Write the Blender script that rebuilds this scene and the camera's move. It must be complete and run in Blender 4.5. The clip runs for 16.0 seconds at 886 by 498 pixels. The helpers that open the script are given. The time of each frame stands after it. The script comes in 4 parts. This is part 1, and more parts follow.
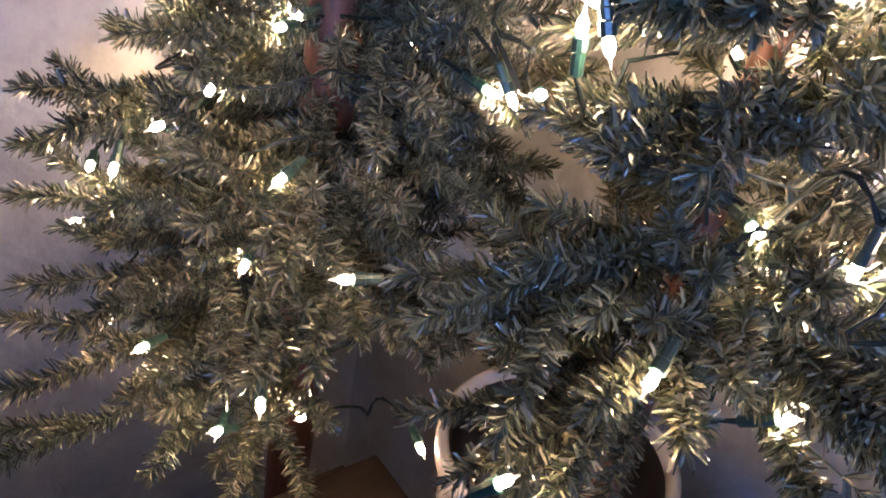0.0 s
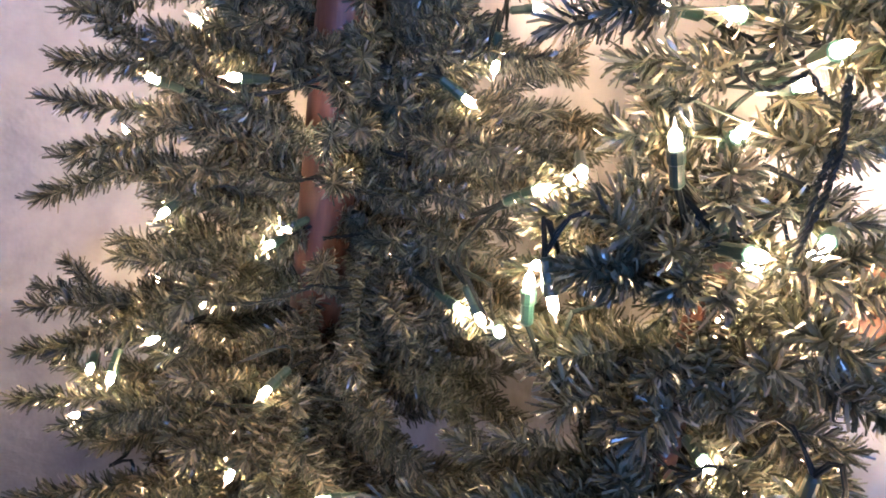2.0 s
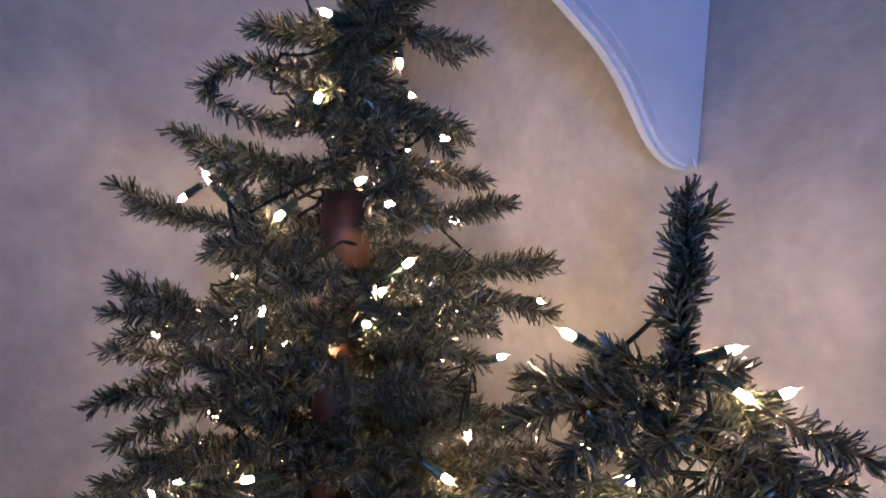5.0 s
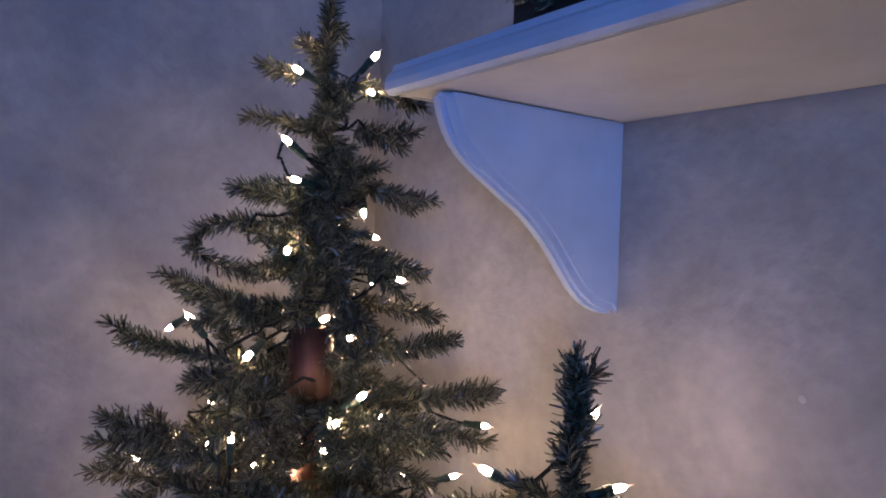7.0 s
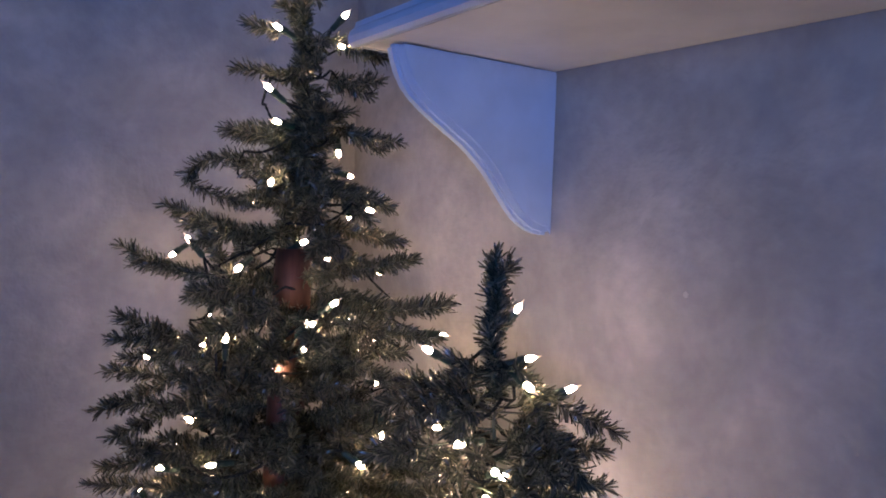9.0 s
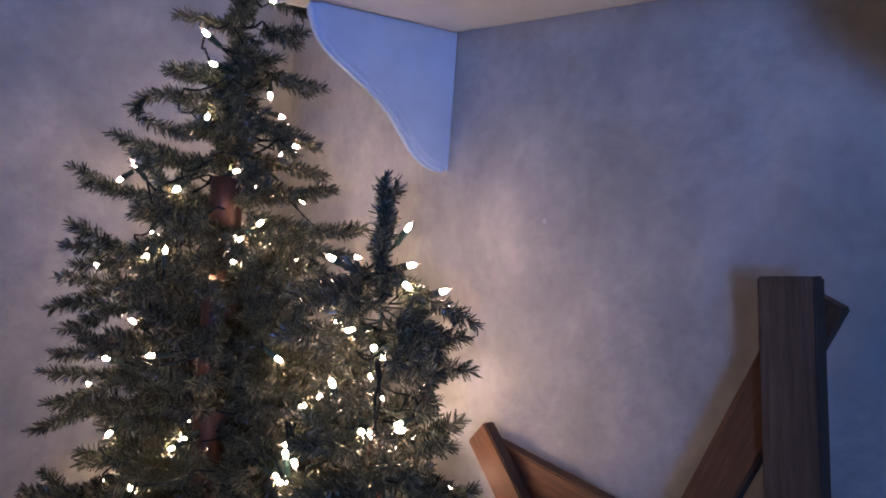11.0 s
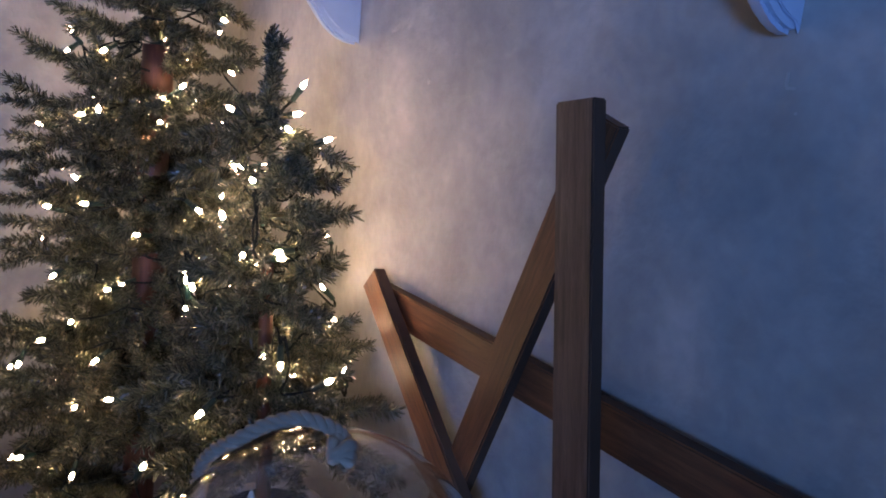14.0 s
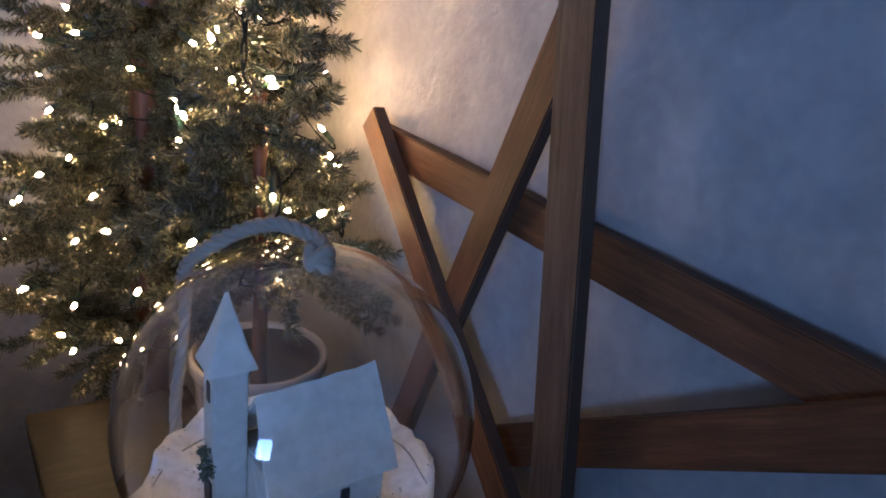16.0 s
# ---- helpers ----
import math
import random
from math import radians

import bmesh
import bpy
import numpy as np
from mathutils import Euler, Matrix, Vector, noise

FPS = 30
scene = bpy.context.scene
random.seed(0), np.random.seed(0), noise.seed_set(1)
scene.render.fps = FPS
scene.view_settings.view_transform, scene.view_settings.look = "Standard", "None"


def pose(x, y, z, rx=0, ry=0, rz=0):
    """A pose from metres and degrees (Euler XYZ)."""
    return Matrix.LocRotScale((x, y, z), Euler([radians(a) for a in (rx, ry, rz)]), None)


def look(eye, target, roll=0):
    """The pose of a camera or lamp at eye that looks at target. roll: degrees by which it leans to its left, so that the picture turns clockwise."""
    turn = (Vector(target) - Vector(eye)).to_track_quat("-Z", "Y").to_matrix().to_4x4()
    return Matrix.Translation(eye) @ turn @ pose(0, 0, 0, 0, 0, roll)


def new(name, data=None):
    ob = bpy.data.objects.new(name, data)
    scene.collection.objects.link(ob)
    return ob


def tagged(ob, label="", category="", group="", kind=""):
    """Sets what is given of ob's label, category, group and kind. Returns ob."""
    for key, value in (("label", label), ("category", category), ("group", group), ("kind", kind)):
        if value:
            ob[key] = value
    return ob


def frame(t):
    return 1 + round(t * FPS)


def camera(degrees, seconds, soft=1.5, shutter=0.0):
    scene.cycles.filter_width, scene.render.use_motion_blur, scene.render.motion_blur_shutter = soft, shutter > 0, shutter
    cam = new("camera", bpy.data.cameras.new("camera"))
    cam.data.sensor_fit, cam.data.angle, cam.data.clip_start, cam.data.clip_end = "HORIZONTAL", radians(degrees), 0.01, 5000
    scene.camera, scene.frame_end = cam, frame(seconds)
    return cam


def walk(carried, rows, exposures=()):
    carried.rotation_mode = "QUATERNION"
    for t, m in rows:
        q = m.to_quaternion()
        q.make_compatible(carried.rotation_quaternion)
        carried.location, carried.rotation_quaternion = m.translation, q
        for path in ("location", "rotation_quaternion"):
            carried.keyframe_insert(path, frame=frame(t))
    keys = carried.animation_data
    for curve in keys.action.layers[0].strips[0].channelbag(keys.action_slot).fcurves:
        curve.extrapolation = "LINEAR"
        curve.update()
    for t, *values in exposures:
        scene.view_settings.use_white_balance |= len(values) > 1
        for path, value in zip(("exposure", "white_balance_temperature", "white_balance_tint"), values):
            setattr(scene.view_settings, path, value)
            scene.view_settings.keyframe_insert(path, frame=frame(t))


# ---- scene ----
cam = camera(63.9, 16.0, soft=1.85)
PATH = [
    (0, (0.089, 0.218, 0.638), (1.212, 1.504, -0.403), 10.5),
    (0.5, (0.099, 0.218, 0.652), (1.233, 1.529, -0.346), 9.6),
    (1, (0.106, 0.221, 0.676), (1.252, 1.575, -0.247), 9.2),
    (1.5, (0.107, 0.221, 0.703), (1.26, 1.618, -0.145), 8.4),
    (2, (0.11, 0.212, 0.733), (1.255, 1.663, -0.03), 7.9),
    (2.5, (0.108, 0.205, 0.761), (1.254, 1.678, 0.042), 7.1),
    (3, (0.093, 0.206, 0.795), (1.241, 1.71, 0.148), 6.7),
    (3.5, (0.086, 0.196, 0.836), (1.26, 1.719, 0.288), 4.9),
    (4, (0.084, 0.181, 0.892), (1.274, 1.737, 0.487), 3.7),
    (4.5, (0.084, 0.169, 0.92), (1.262, 1.746, 0.563), 2.6),
    (5, (0.08, 0.151, 0.946), (1.26, 1.744, 0.682), 1.7),
    (7.5, (0.065, 0.008, 1.02), (1.215, 1.645, 1.026), 3.1),
    (8, (0.067, -0.009, 1.012), (1.149, 1.673, 0.997), 3.1),
    (8.5, (0.055, -0.046, 0.99), (1.162, 1.618, 0.922), 2.3),
    (9, (0.021, -0.131, 0.971), (1.199, 1.481, 0.857), 1.8),
    (9.5, (-0.005, -0.185, 0.959), (1.187, 1.414, 0.806), 2.4),
    (12, (-0.025, -0.402, 0.92), (1.288, 1.081, 0.647), 4.7),
    (12.5, (0.001, -0.428, 0.903), (1.32, 1.044, 0.6), 4.8),
    (13, (0.051, -0.493, 0.892), (1.327, 1.022, 0.614), 6.1),
    (13.5, (0.07, -0.549, 0.87), (1.26, 1.024, 0.535), 5.5),
    (14, (0.081, -0.57, 0.841), (1.279, 0.983, 0.451), 5.5),
    (14.5, (0.103, -0.572, 0.823), (1.291, 0.965, 0.348), 6.0),
    (15, (0.114, -0.583, 0.8), (1.284, 0.949, 0.266), 6.9),
    (15.5, (0.121, -0.58, 0.778), (1.265, 0.936, 0.149), 7.1),
    (16, (0.126, -0.585, 0.761), (1.249, 0.917, 0.068), 7.0),
]
EXPOSURES = [(0.0, 1.98, 6800, 14), (2.0, 1.92, 6900, 14), (3.5, 0.93, 6800, 15), (5.0, 0.31, 6700, 17), (7.5, -0.10, 6350, 18), (9.5, -0.04, 6350, 19), (12.5, 0.28, 6450, 17), (14.0, 0.43, 6950, 13), (16.0, 0.88, 8050, 10)]
walk(cam, [(t, look(eye, target, roll)) for t, eye, target, roll in PATH], EXPOSURES)

# ---- world and large lights ----
world = bpy.data.worlds.new("dusk")
scene.world = world
world.use_nodes = True
wn = world.node_tree
sky = wn.nodes.new("ShaderNodeTexSky")
sky.sky_type, sky.sun_disc = "NISHITA", False
sky.sun_elevation, sky.sun_rotation = radians(2), radians(200)
wn.links.new(sky.outputs[0], wn.nodes["Background"].inputs[0])
wn.nodes["Background"].inputs[1].default_value = 0.05

FLOOR, TABLE, CEIL = -0.72, -0.06, 1.75
EAST, NORTH, WEST, SOUTH = 0.75, 1.19, -2.7, -2.6
WIN_X, WIN_Z, WIN_W, WIN_H = -2.15, 1.14, 0.74, 0.88     # window in the south wall

lamp = bpy.data.lights.new("window_daylight", "AREA")
lamp.shape, lamp.size, lamp.size_y = "RECTANGLE", WIN_W - 0.1, WIN_H - 0.1
lamp.energy, lamp.color, lamp.spread = 22.0, (0.15, 0.37, 1.0), radians(64)
daylight = new("window_daylight", lamp)
daylight.matrix_world = look((WIN_X, SOUTH - 0.11, WIN_Z), (WIN_X + 0.71, SOUTH + 0.59, WIN_Z + 0.22))
BULB_POWER = 182.0


# ---- materials ----
def material(name, base, rough=0.6, metal=0.0, build=None, **kw):
    m = bpy.data.materials.new(name)
    m.use_nodes = True
    nt = m.node_tree
    b = nt.nodes["Principled BSDF"]
    b.inputs["Base Color"].default_value = (*base, 1)
    b.inputs["Roughness"].default_value = rough
    b.inputs["Metallic"].default_value = metal
    for k, v in kw.items():
        b.inputs[k.replace("_", " ")].default_value = v
    if build:
        build(nt, b)
    return m


def coords(nt, scale=(1, 1, 1), which="Object"):
    tc = nt.nodes.new("ShaderNodeTexCoord")
    mp = nt.nodes.new("ShaderNodeMapping")
    mp.inputs["Scale"].default_value = scale
    nt.links.new(tc.outputs[which], mp.inputs["Vector"])
    return mp.outputs["Vector"]


def noise_tex(nt, vec, scale, detail=4.0, rough=0.55, distort=0.0):
    n = nt.nodes.new("ShaderNodeTexNoise")
    n.inputs["Scale"].default_value, n.inputs["Detail"].default_value = scale, detail
    n.inputs["Roughness"].default_value, n.inputs["Distortion"].default_value = rough, distort
    nt.links.new(vec, n.inputs["Vector"])
    return n.outputs["Fac"]


def ramp(nt, fac, stops):
    r = nt.nodes.new("ShaderNodeValToRGB")
    while len(r.color_ramp.elements) < len(stops):
        r.color_ramp.elements.new(0.5)
    for e, (p, c) in zip(r.color_ramp.elements, stops):
        e.position, e.color = p, (*c, 1)
    nt.links.new(fac, r.inputs["Fac"])
    return r.outputs["Color"]


def mixed(nt, a, b, fac, mode="MIX"):
    m = nt.nodes.new("ShaderNodeMix")
    m.data_type, m.blend_type = "RGBA", mode
    if isinstance(fac, float):
        m.inputs[0].default_value = fac
    else:
        nt.links.new(fac, m.inputs[0])
    nt.links.new(a, m.inputs[6])
    nt.links.new(b, m.inputs[7])
    return m.outputs[2]


def bump(nt, b, height, strength, distance):
    n = nt.nodes.new("ShaderNodeBump")
    n.inputs["Strength"].default_value, n.inputs["Distance"].default_value = strength, distance
    nt.links.new(height, n.inputs["Height"])
    nt.links.new(n.outputs["Normal"], b.inputs["Normal"])


def plaster(nt, b):
    v = coords(nt)
    cloud = noise_tex(nt, v, 5.5, 4.0, 0.55, 0.35)
    fine = noise_tex(nt, v, 55.0, 2.0, 0.5)
    c1 = ramp(nt, cloud, [(0.30, (0.252, 0.250, 0.253)), (0.47, (0.322, 0.316, 0.313)), (0.58, (0.360, 0.348, 0.340)), (0.70, (0.446, 0.425, 0.406))])
    c2 = ramp(nt, fine, [(0.35, (0.93, 0.93, 0.93)), (0.6, (1, 1, 1))])
    dabs = ramp(nt, noise_tex(nt, v, 16.0, 3.0, 0.6, 0.7), [(0.36, (0.92, 0.92, 0.925)), (0.62, (1.04, 1.035, 1.03))])
    nt.links.new(mixed(nt, mixed(nt, c1, c2, 1.0, "MULTIPLY"), dabs, 1.0, "MULTIPLY"), b.inputs["Base Color"])
    rr = nt.nodes.new("ShaderNodeMapRange")
    rr.inputs[3].default_value, rr.inputs[4].default_value = 0.32, 0.58
    nt.links.new(cloud, rr.inputs[0])
    nt.links.new(rr.outputs[0], b.inputs["Roughness"])
    h = nt.nodes.new("ShaderNodeMath")
    h.operation = "MULTIPLY_ADD"
    h.inputs[1].default_value = 0.25
    nt.links.new(fine, h.inputs[0])
    nt.links.new(noise_tex(nt, v, 9.0, 4.0, 0.55, 0.35), h.inputs[2])
    bump(nt, b, h.outputs[0], 0.5, 0.016)


def wood_grain(dark, mid, light, stretch=(1.0, 14.0, 14.0), scale=9.0):
    def build(nt, b):
        v = coords(nt, stretch)
        oi = nt.nodes.new("ShaderNodeObjectInfo")
        add = nt.nodes.new("ShaderNodeVectorMath")
        add.operation = "ADD"
        mul = nt.nodes.new("ShaderNodeMath")
        mul.operation = "MULTIPLY"
        mul.inputs[1].default_value = 37.0
        nt.links.new(oi.outputs["Random"], mul.inputs[0])
        nt.links.new(v, add.inputs[0])
        nt.links.new(mul.outputs[0], add.inputs[1])
        vec = add.outputs[0]
        g = noise_tex(nt, vec, scale, 6.0, 0.6, 0.6)
        f = noise_tex(nt, vec, scale * 6, 3.0, 0.6)
        c = ramp(nt, g, [(0.3, dark), (0.5, mid), (0.72, light)])
        c2 = ramp(nt, f, [(0.35, (0.75, 0.75, 0.75)), (0.6, (1, 1, 1))])
        blot = ramp(nt, noise_tex(nt, coords(nt, (6, 6, 6)), 1.3, 3.0), [(0.3, (0.72, 0.7, 0.68)), (0.65, (1, 1, 1))])
        c3 = mixed(nt, mixed(nt, c, c2, 1.0, "MULTIPLY"), blot, 1.0, "MULTIPLY")
        nt.links.new(c3, b.inputs["Base Color"])
        bump(nt, b, f, 0.25, 0.0015)
    return build


def needle_look(nt, b):
    g = nt.nodes.new("ShaderNodeNewGeometry")
    c = ramp(nt, g.outputs["Random Per Island"], [(0.0, (0.013, 0.021, 0.016)), (0.38, (0.037, 0.046, 0.034)), (0.70, (0.088, 0.092, 0.067)), (1.0, (0.230, 0.210, 0.162))])
    oi = nt.nodes.new("ShaderNodeObjectInfo")
    c2 = ramp(nt, oi.outputs["Random"], [(0.0, (0.86, 0.92, 0.84)), (1.0, (1.12, 1.02, 0.90))])
    nt.links.new(mixed(nt, c, c2, 1.0, "MULTIPLY"), b.inputs["Base Color"])


def snow_look(nt, b):
    v = coords(nt)
    f = noise_tex(nt, v, 90.0, 4.0, 0.7)
    nt.links.new(ramp(nt, f, [(0.3, (0.52, 0.525, 0.53)), (0.6, (0.70, 0.70, 0.705))]), b.inputs["Base Color"])
    bump(nt, b, f, 0.6, 0.004)


def ceramic_look(nt, b):
    v = coords(nt)
    f = noise_tex(nt, v, 55.0, 3.0, 0.6)
    nt.links.new(ramp(nt, f, [(0.3, (0.35, 0.335, 0.285)), (0.62, (0.43, 0.41, 0.355))]), b.inputs["Base Color"])
    bump(nt, b, f, 0.25, 0.002)


def painted(base):
    def build(nt, b):
        v = coords(nt)
        f = noise_tex(nt, v, 14.0, 4.0)
        d = tuple(k * 0.9 for k in base)
        nt.links.new(ramp(nt, f, [(0.35, d), (0.6, base)]), b.inputs["Base Color"])
        bump(nt, b, noise_tex(nt, v, 70.0, 2.0), 0.08, 0.002)
    return build


M_WALL = material("sponged_plaster", (0.58, 0.57, 0.56), 0.5, build=plaster)
M_CEIL = material("ceiling_paint", (0.75, 0.75, 0.75), 0.8, build=painted((0.55, 0.55, 0.545)))
M_FLOOR = material("floor_wood", (0.1, 0.06, 0.04), 0.45, build=wood_grain((0.035, 0.022, 0.016), (0.07, 0.045, 0.03), (0.11, 0.07, 0.045), (1.0, 10.0, 10.0), 5.0))
M_WHITE = material("white_paint", (0.66, 0.66, 0.66), 0.38, build=painted((0.66, 0.66, 0.66)))
# white paint with the window's blue daylight mixed into its colour
M_TRIM = material("daylight_tinted_white", (0.46, 0.55, 0.70), 0.38, build=painted((0.46, 0.55, 0.70)))
# dark stain on the board sides, with their shade mixed into the colour
M_EDGE = material("stained_shaded_edge", (0.062, 0.032, 0.019), 0.7)
M_STAR = material("stained_wood", (0.2, 0.1, 0.05), 0.52, build=wood_grain((0.074, 0.025, 0.011), (0.140, 0.050, 0.021), (0.205, 0.080, 0.034)))
M_STARDK = material("dark_stained_wood", (0.1, 0.08, 0.07), 0.5, build=wood_grain((0.062, 0.034, 0.023), (0.114, 0.066, 0.045), (0.165, 0.100, 0.069)))
M_TRUNK = material("red_brown_trunk", (0.25, 0.1, 0.06), 0.55, build=wood_grain((0.036, 0.012, 0.008), (0.088, 0.031, 0.019), (0.145, 0.058, 0.036), (9.0, 9.0, 1.2), 4.0))
M_CRATE = material("table_wood", (0.06, 0.04, 0.02), 0.5, Specular_IOR_Level=0.2, build=wood_grain((0.005, 0.003, 0.002), (0.013, 0.008, 0.005), (0.026, 0.017, 0.009), (2.0, 9.0, 2.0), 5.0))
M_NEEDLE = material("pvc_needles", (0.08, 0.09, 0.05), 0.30, build=needle_look, Specular_IOR_Level=0.48)
M_WIRE = material("branch_wire", (0.03, 0.045, 0.03), 0.5)
M_CORD = material("green_cord", (0.005, 0.010, 0.009), 0.6, Specular_IOR_Level=0.2)
M_SOCKET = material("green_socket", (0.008, 0.034, 0.027), 0.35)
M_BULB = material("lit_bulb", (1, 1, 1), 0.2, Emission_Color=(1.0, 0.715, 0.47, 1), Emission_Strength=BULB_POWER)
M_TIP = material("lit_glass_tip", (0.9, 0.8, 0.7), 0.1, Emission_Color=(1.0, 0.75, 0.5, 1), Emission_Strength=0.5)
M_SNOW = material("cotton_snow", (0.8, 0.8, 0.8), 0.9, build=snow_look)
M_CHURCH = material("matt_white_ceramic", (0.7, 0.74, 0.76), 0.55, build=ceramic_look)
M_DARK = material("dark_opening", (0.02, 0.02, 0.025), 0.6)
M_BLACK = material("black_stand", (0.018, 0.016, 0.016), 0.55, build=painted((0.018, 0.016, 0.016)))
M_POT = material("glazed_cream", (0.62, 0.47, 0.34), 0.22, build=painted((0.38, 0.34, 0.31)))
# dark glaze, taken near black to hold the shade inside the pot
M_POTIN = material("shaded_dark_glaze", (0.05, 0.035, 0.03), 0.4, build=painted((0.016, 0.013, 0.014)))
M_ROPE = material("natural_rope", (0.5, 0.43, 0.35), 0.9, build=painted((0.34, 0.27, 0.21)))
M_WREATH = material("wreath_green", (0.04, 0.07, 0.045), 0.7)
M_METAL = material("silver_wire", (0.7, 0.7, 0.72), 0.25, 1.0)
M_GLASS = material("clear_glass", (1, 1, 1), 0.0, Transmission_Weight=1.0, IOR=1.45)


# ---- building helpers ----
def part(name, bm, mat, parent=None, label="", smooth=False):
    me = bpy.data.meshes.new(name)
    bm.to_mesh(me)
    bm.free()
    if smooth:
        for p in me.polygons:
            p.use_smooth = True
    me.materials.append(mat)
    ob = new(name, me)
    ob.parent = parent
    if label:
        ob["label"] = label
    return ob


def empty(name, m, label, category, group="", kind=""):
    ob = new(name)
    ob.empty_display_size = 0.02
    ob.matrix_basis = m
    return tagged(ob, label, category, group, kind)


def box(x0, x1, y0, y1, z0, z1, bevel=0.0):
    bm = bmesh.new()
    bmesh.ops.create_cube(bm, size=1)
    for v in bm.verts:
        v.co = ((x0 + x1) / 2 + v.co.x * (x1 - x0), (y0 + y1) / 2 + v.co.y * (y1 - y0), (z0 + z1) / 2 + v.co.z * (z1 - z0))
    if bevel:
        bmesh.ops.bevel(bm, geom=bm.edges[:], offset=bevel, segments=2, affect="EDGES")
    return bm


def tube(points, radius, sides=6, bm=None, cap=True):
    """A tube along points; radius a number or a function of the share of the way."""
    bm = bm or bmesh.new()
    pts = [Vector(p) for p in points]
    rings, side = [], None
    for i, p in enumerate(pts):
        d = (pts[min(i + 1, len(pts) - 1)] - pts[max(i - 1, 0)]).normalized()
        if side is None:
            side = d.orthogonal().normalized()
        side = (side - d * side.dot(d)).normalized()
        up = d.cross(side)
        r = radius(i / (len(pts) - 1)) if callable(radius) else radius
        rings.append([bm.verts.new(p + r * (math.cos(a) * side + math.sin(a) * up)) for a in (2 * math.pi * k / sides for k in range(sides))])
    for a, b in zip(rings, rings[1:]):
        for k in range(sides):
            bm.faces.new((a[k], a[(k + 1) % sides], b[(k + 1) % sides], b[k]))
    if cap:
        bm.faces.new(rings[0][::-1])
        bm.faces.new(rings[-1])
    return bm


def lathe(profile, sides=48, close=False):
    bm = bmesh.new()
    rings = []
    for r, z in profile:
        rings.append([bm.verts.new((r * math.cos(2 * math.pi * k / sides), r * math.sin(2 * math.pi * k / sides), z)) for k in range(sides)])
    for a, b in zip(rings, rings[1:]):
        for k in range(sides):
            bm.faces.new((a[k], a[(k + 1) % sides], b[(k + 1) % sides], b[k]))
    if close:
        bm.faces.new(rings[0][::-1])
        bm.faces.new(rings[-1])
    return bm


def prism(outline, depth, bevel=0.0):
    """An outline in the x-z plane, given thickness along y from 0 to depth."""
    bm = bmesh.new()
    a = [bm.verts.new((x, 0, z)) for x, z in outline]
    b = [bm.verts.new((x, depth, z)) for x, z in outline]
    n = len(outline)
    bm.faces.new(a)
    bm.faces.new(b[::-1])
    for i in range(n):
        bm.faces.new((a[(i + 1) % n], a[i], b[i], b[(i + 1) % n]))
    bmesh.ops.recalc_face_normals(bm, faces=bm.faces[:])
    if bevel:
        bmesh.ops.bevel(bm, geom=bm.edges[:], offset=bevel, segments=2, affect="EDGES")
    return bm


def spline(ctrl, n):
    c = [Vector(p) for p in ctrl]
    c = [2 * c[0] - c[1]] + c + [2 * c[-1] - c[-2]]
    out = []
    for i in range(1, len(c) - 2):
        for k in range(n):
            t = k / n
            out.append(0.5 * (2 * c[i] + (c[i + 1] - c[i - 1]) * t + (2 * c[i - 1] - 5 * c[i] + 4 * c[i + 1] - c[i + 2]) * t * t + (3 * c[i] - c[i - 1] - 3 * c[i + 1] + c[i + 2]) * t ** 3))
    out.append(c[-2])
    return out


# ---- the room ----
T = 0.12
STRUCT = dict(kind="structure")
tagged(part("wall_east", box(EAST, EAST + T, SOUTH - T, NORTH + T, FLOOR, CEIL), M_WALL), "pale grey sponge-painted plaster wall behind the shelf", "wall", **STRUCT)
tagged(part("wall_north", box(WEST, EAST, NORTH, NORTH + T, FLOOR, CEIL), M_WALL), "pale grey sponge-painted plaster wall behind the tall tree", "wall", **STRUCT)
tagged(part("wall_west", box(WEST - T, WEST, SOUTH - T, NORTH + T, FLOOR, CEIL), M_WALL), "plain pale grey plaster wall closing the room", "wall", **STRUCT)
south = bmesh.new()
for x0, x1, z0, z1 in ((WEST, WIN_X - WIN_W / 2, FLOOR, CEIL), (WIN_X + WIN_W / 2, EAST, FLOOR, CEIL), (WIN_X - WIN_W / 2, WIN_X + WIN_W / 2, FLOOR, WIN_Z - WIN_H / 2), (WIN_X - WIN_W / 2, WIN_X + WIN_W / 2, WIN_Z + WIN_H / 2, CEIL)):
    tmp = box(x0, x1, SOUTH - T, SOUTH, z0, z1)
    me_tmp = bpy.data.meshes.new("tmp")
    tmp.to_mesh(me_tmp)
    south.from_mesh(me_tmp)
    tmp.free()
    bpy.data.meshes.remove(me_tmp)
tagged(part("wall_south", south, M_WALL), "plain pale grey plaster wall with a window opening", "wall", **STRUCT)
tagged(part("floor", box(WEST - T, EAST + T, SOUTH - T, NORTH + T, FLOOR - 0.1, FLOOR), M_FLOOR), "dark wooden floor under the trees", "floor", **STRUCT)
tagged(part("ceiling", box(WEST - T, EAST + T, SOUTH - T, NORTH + T, CEIL, CEIL + 0.1), M_CEIL), "plain white painted ceiling", "ceiling", **STRUCT)
win = empty("window_1", pose(WIN_X, SOUTH - 0.06, WIN_Z), "plain white painted window letting in dusk light", "window", **STRUCT)
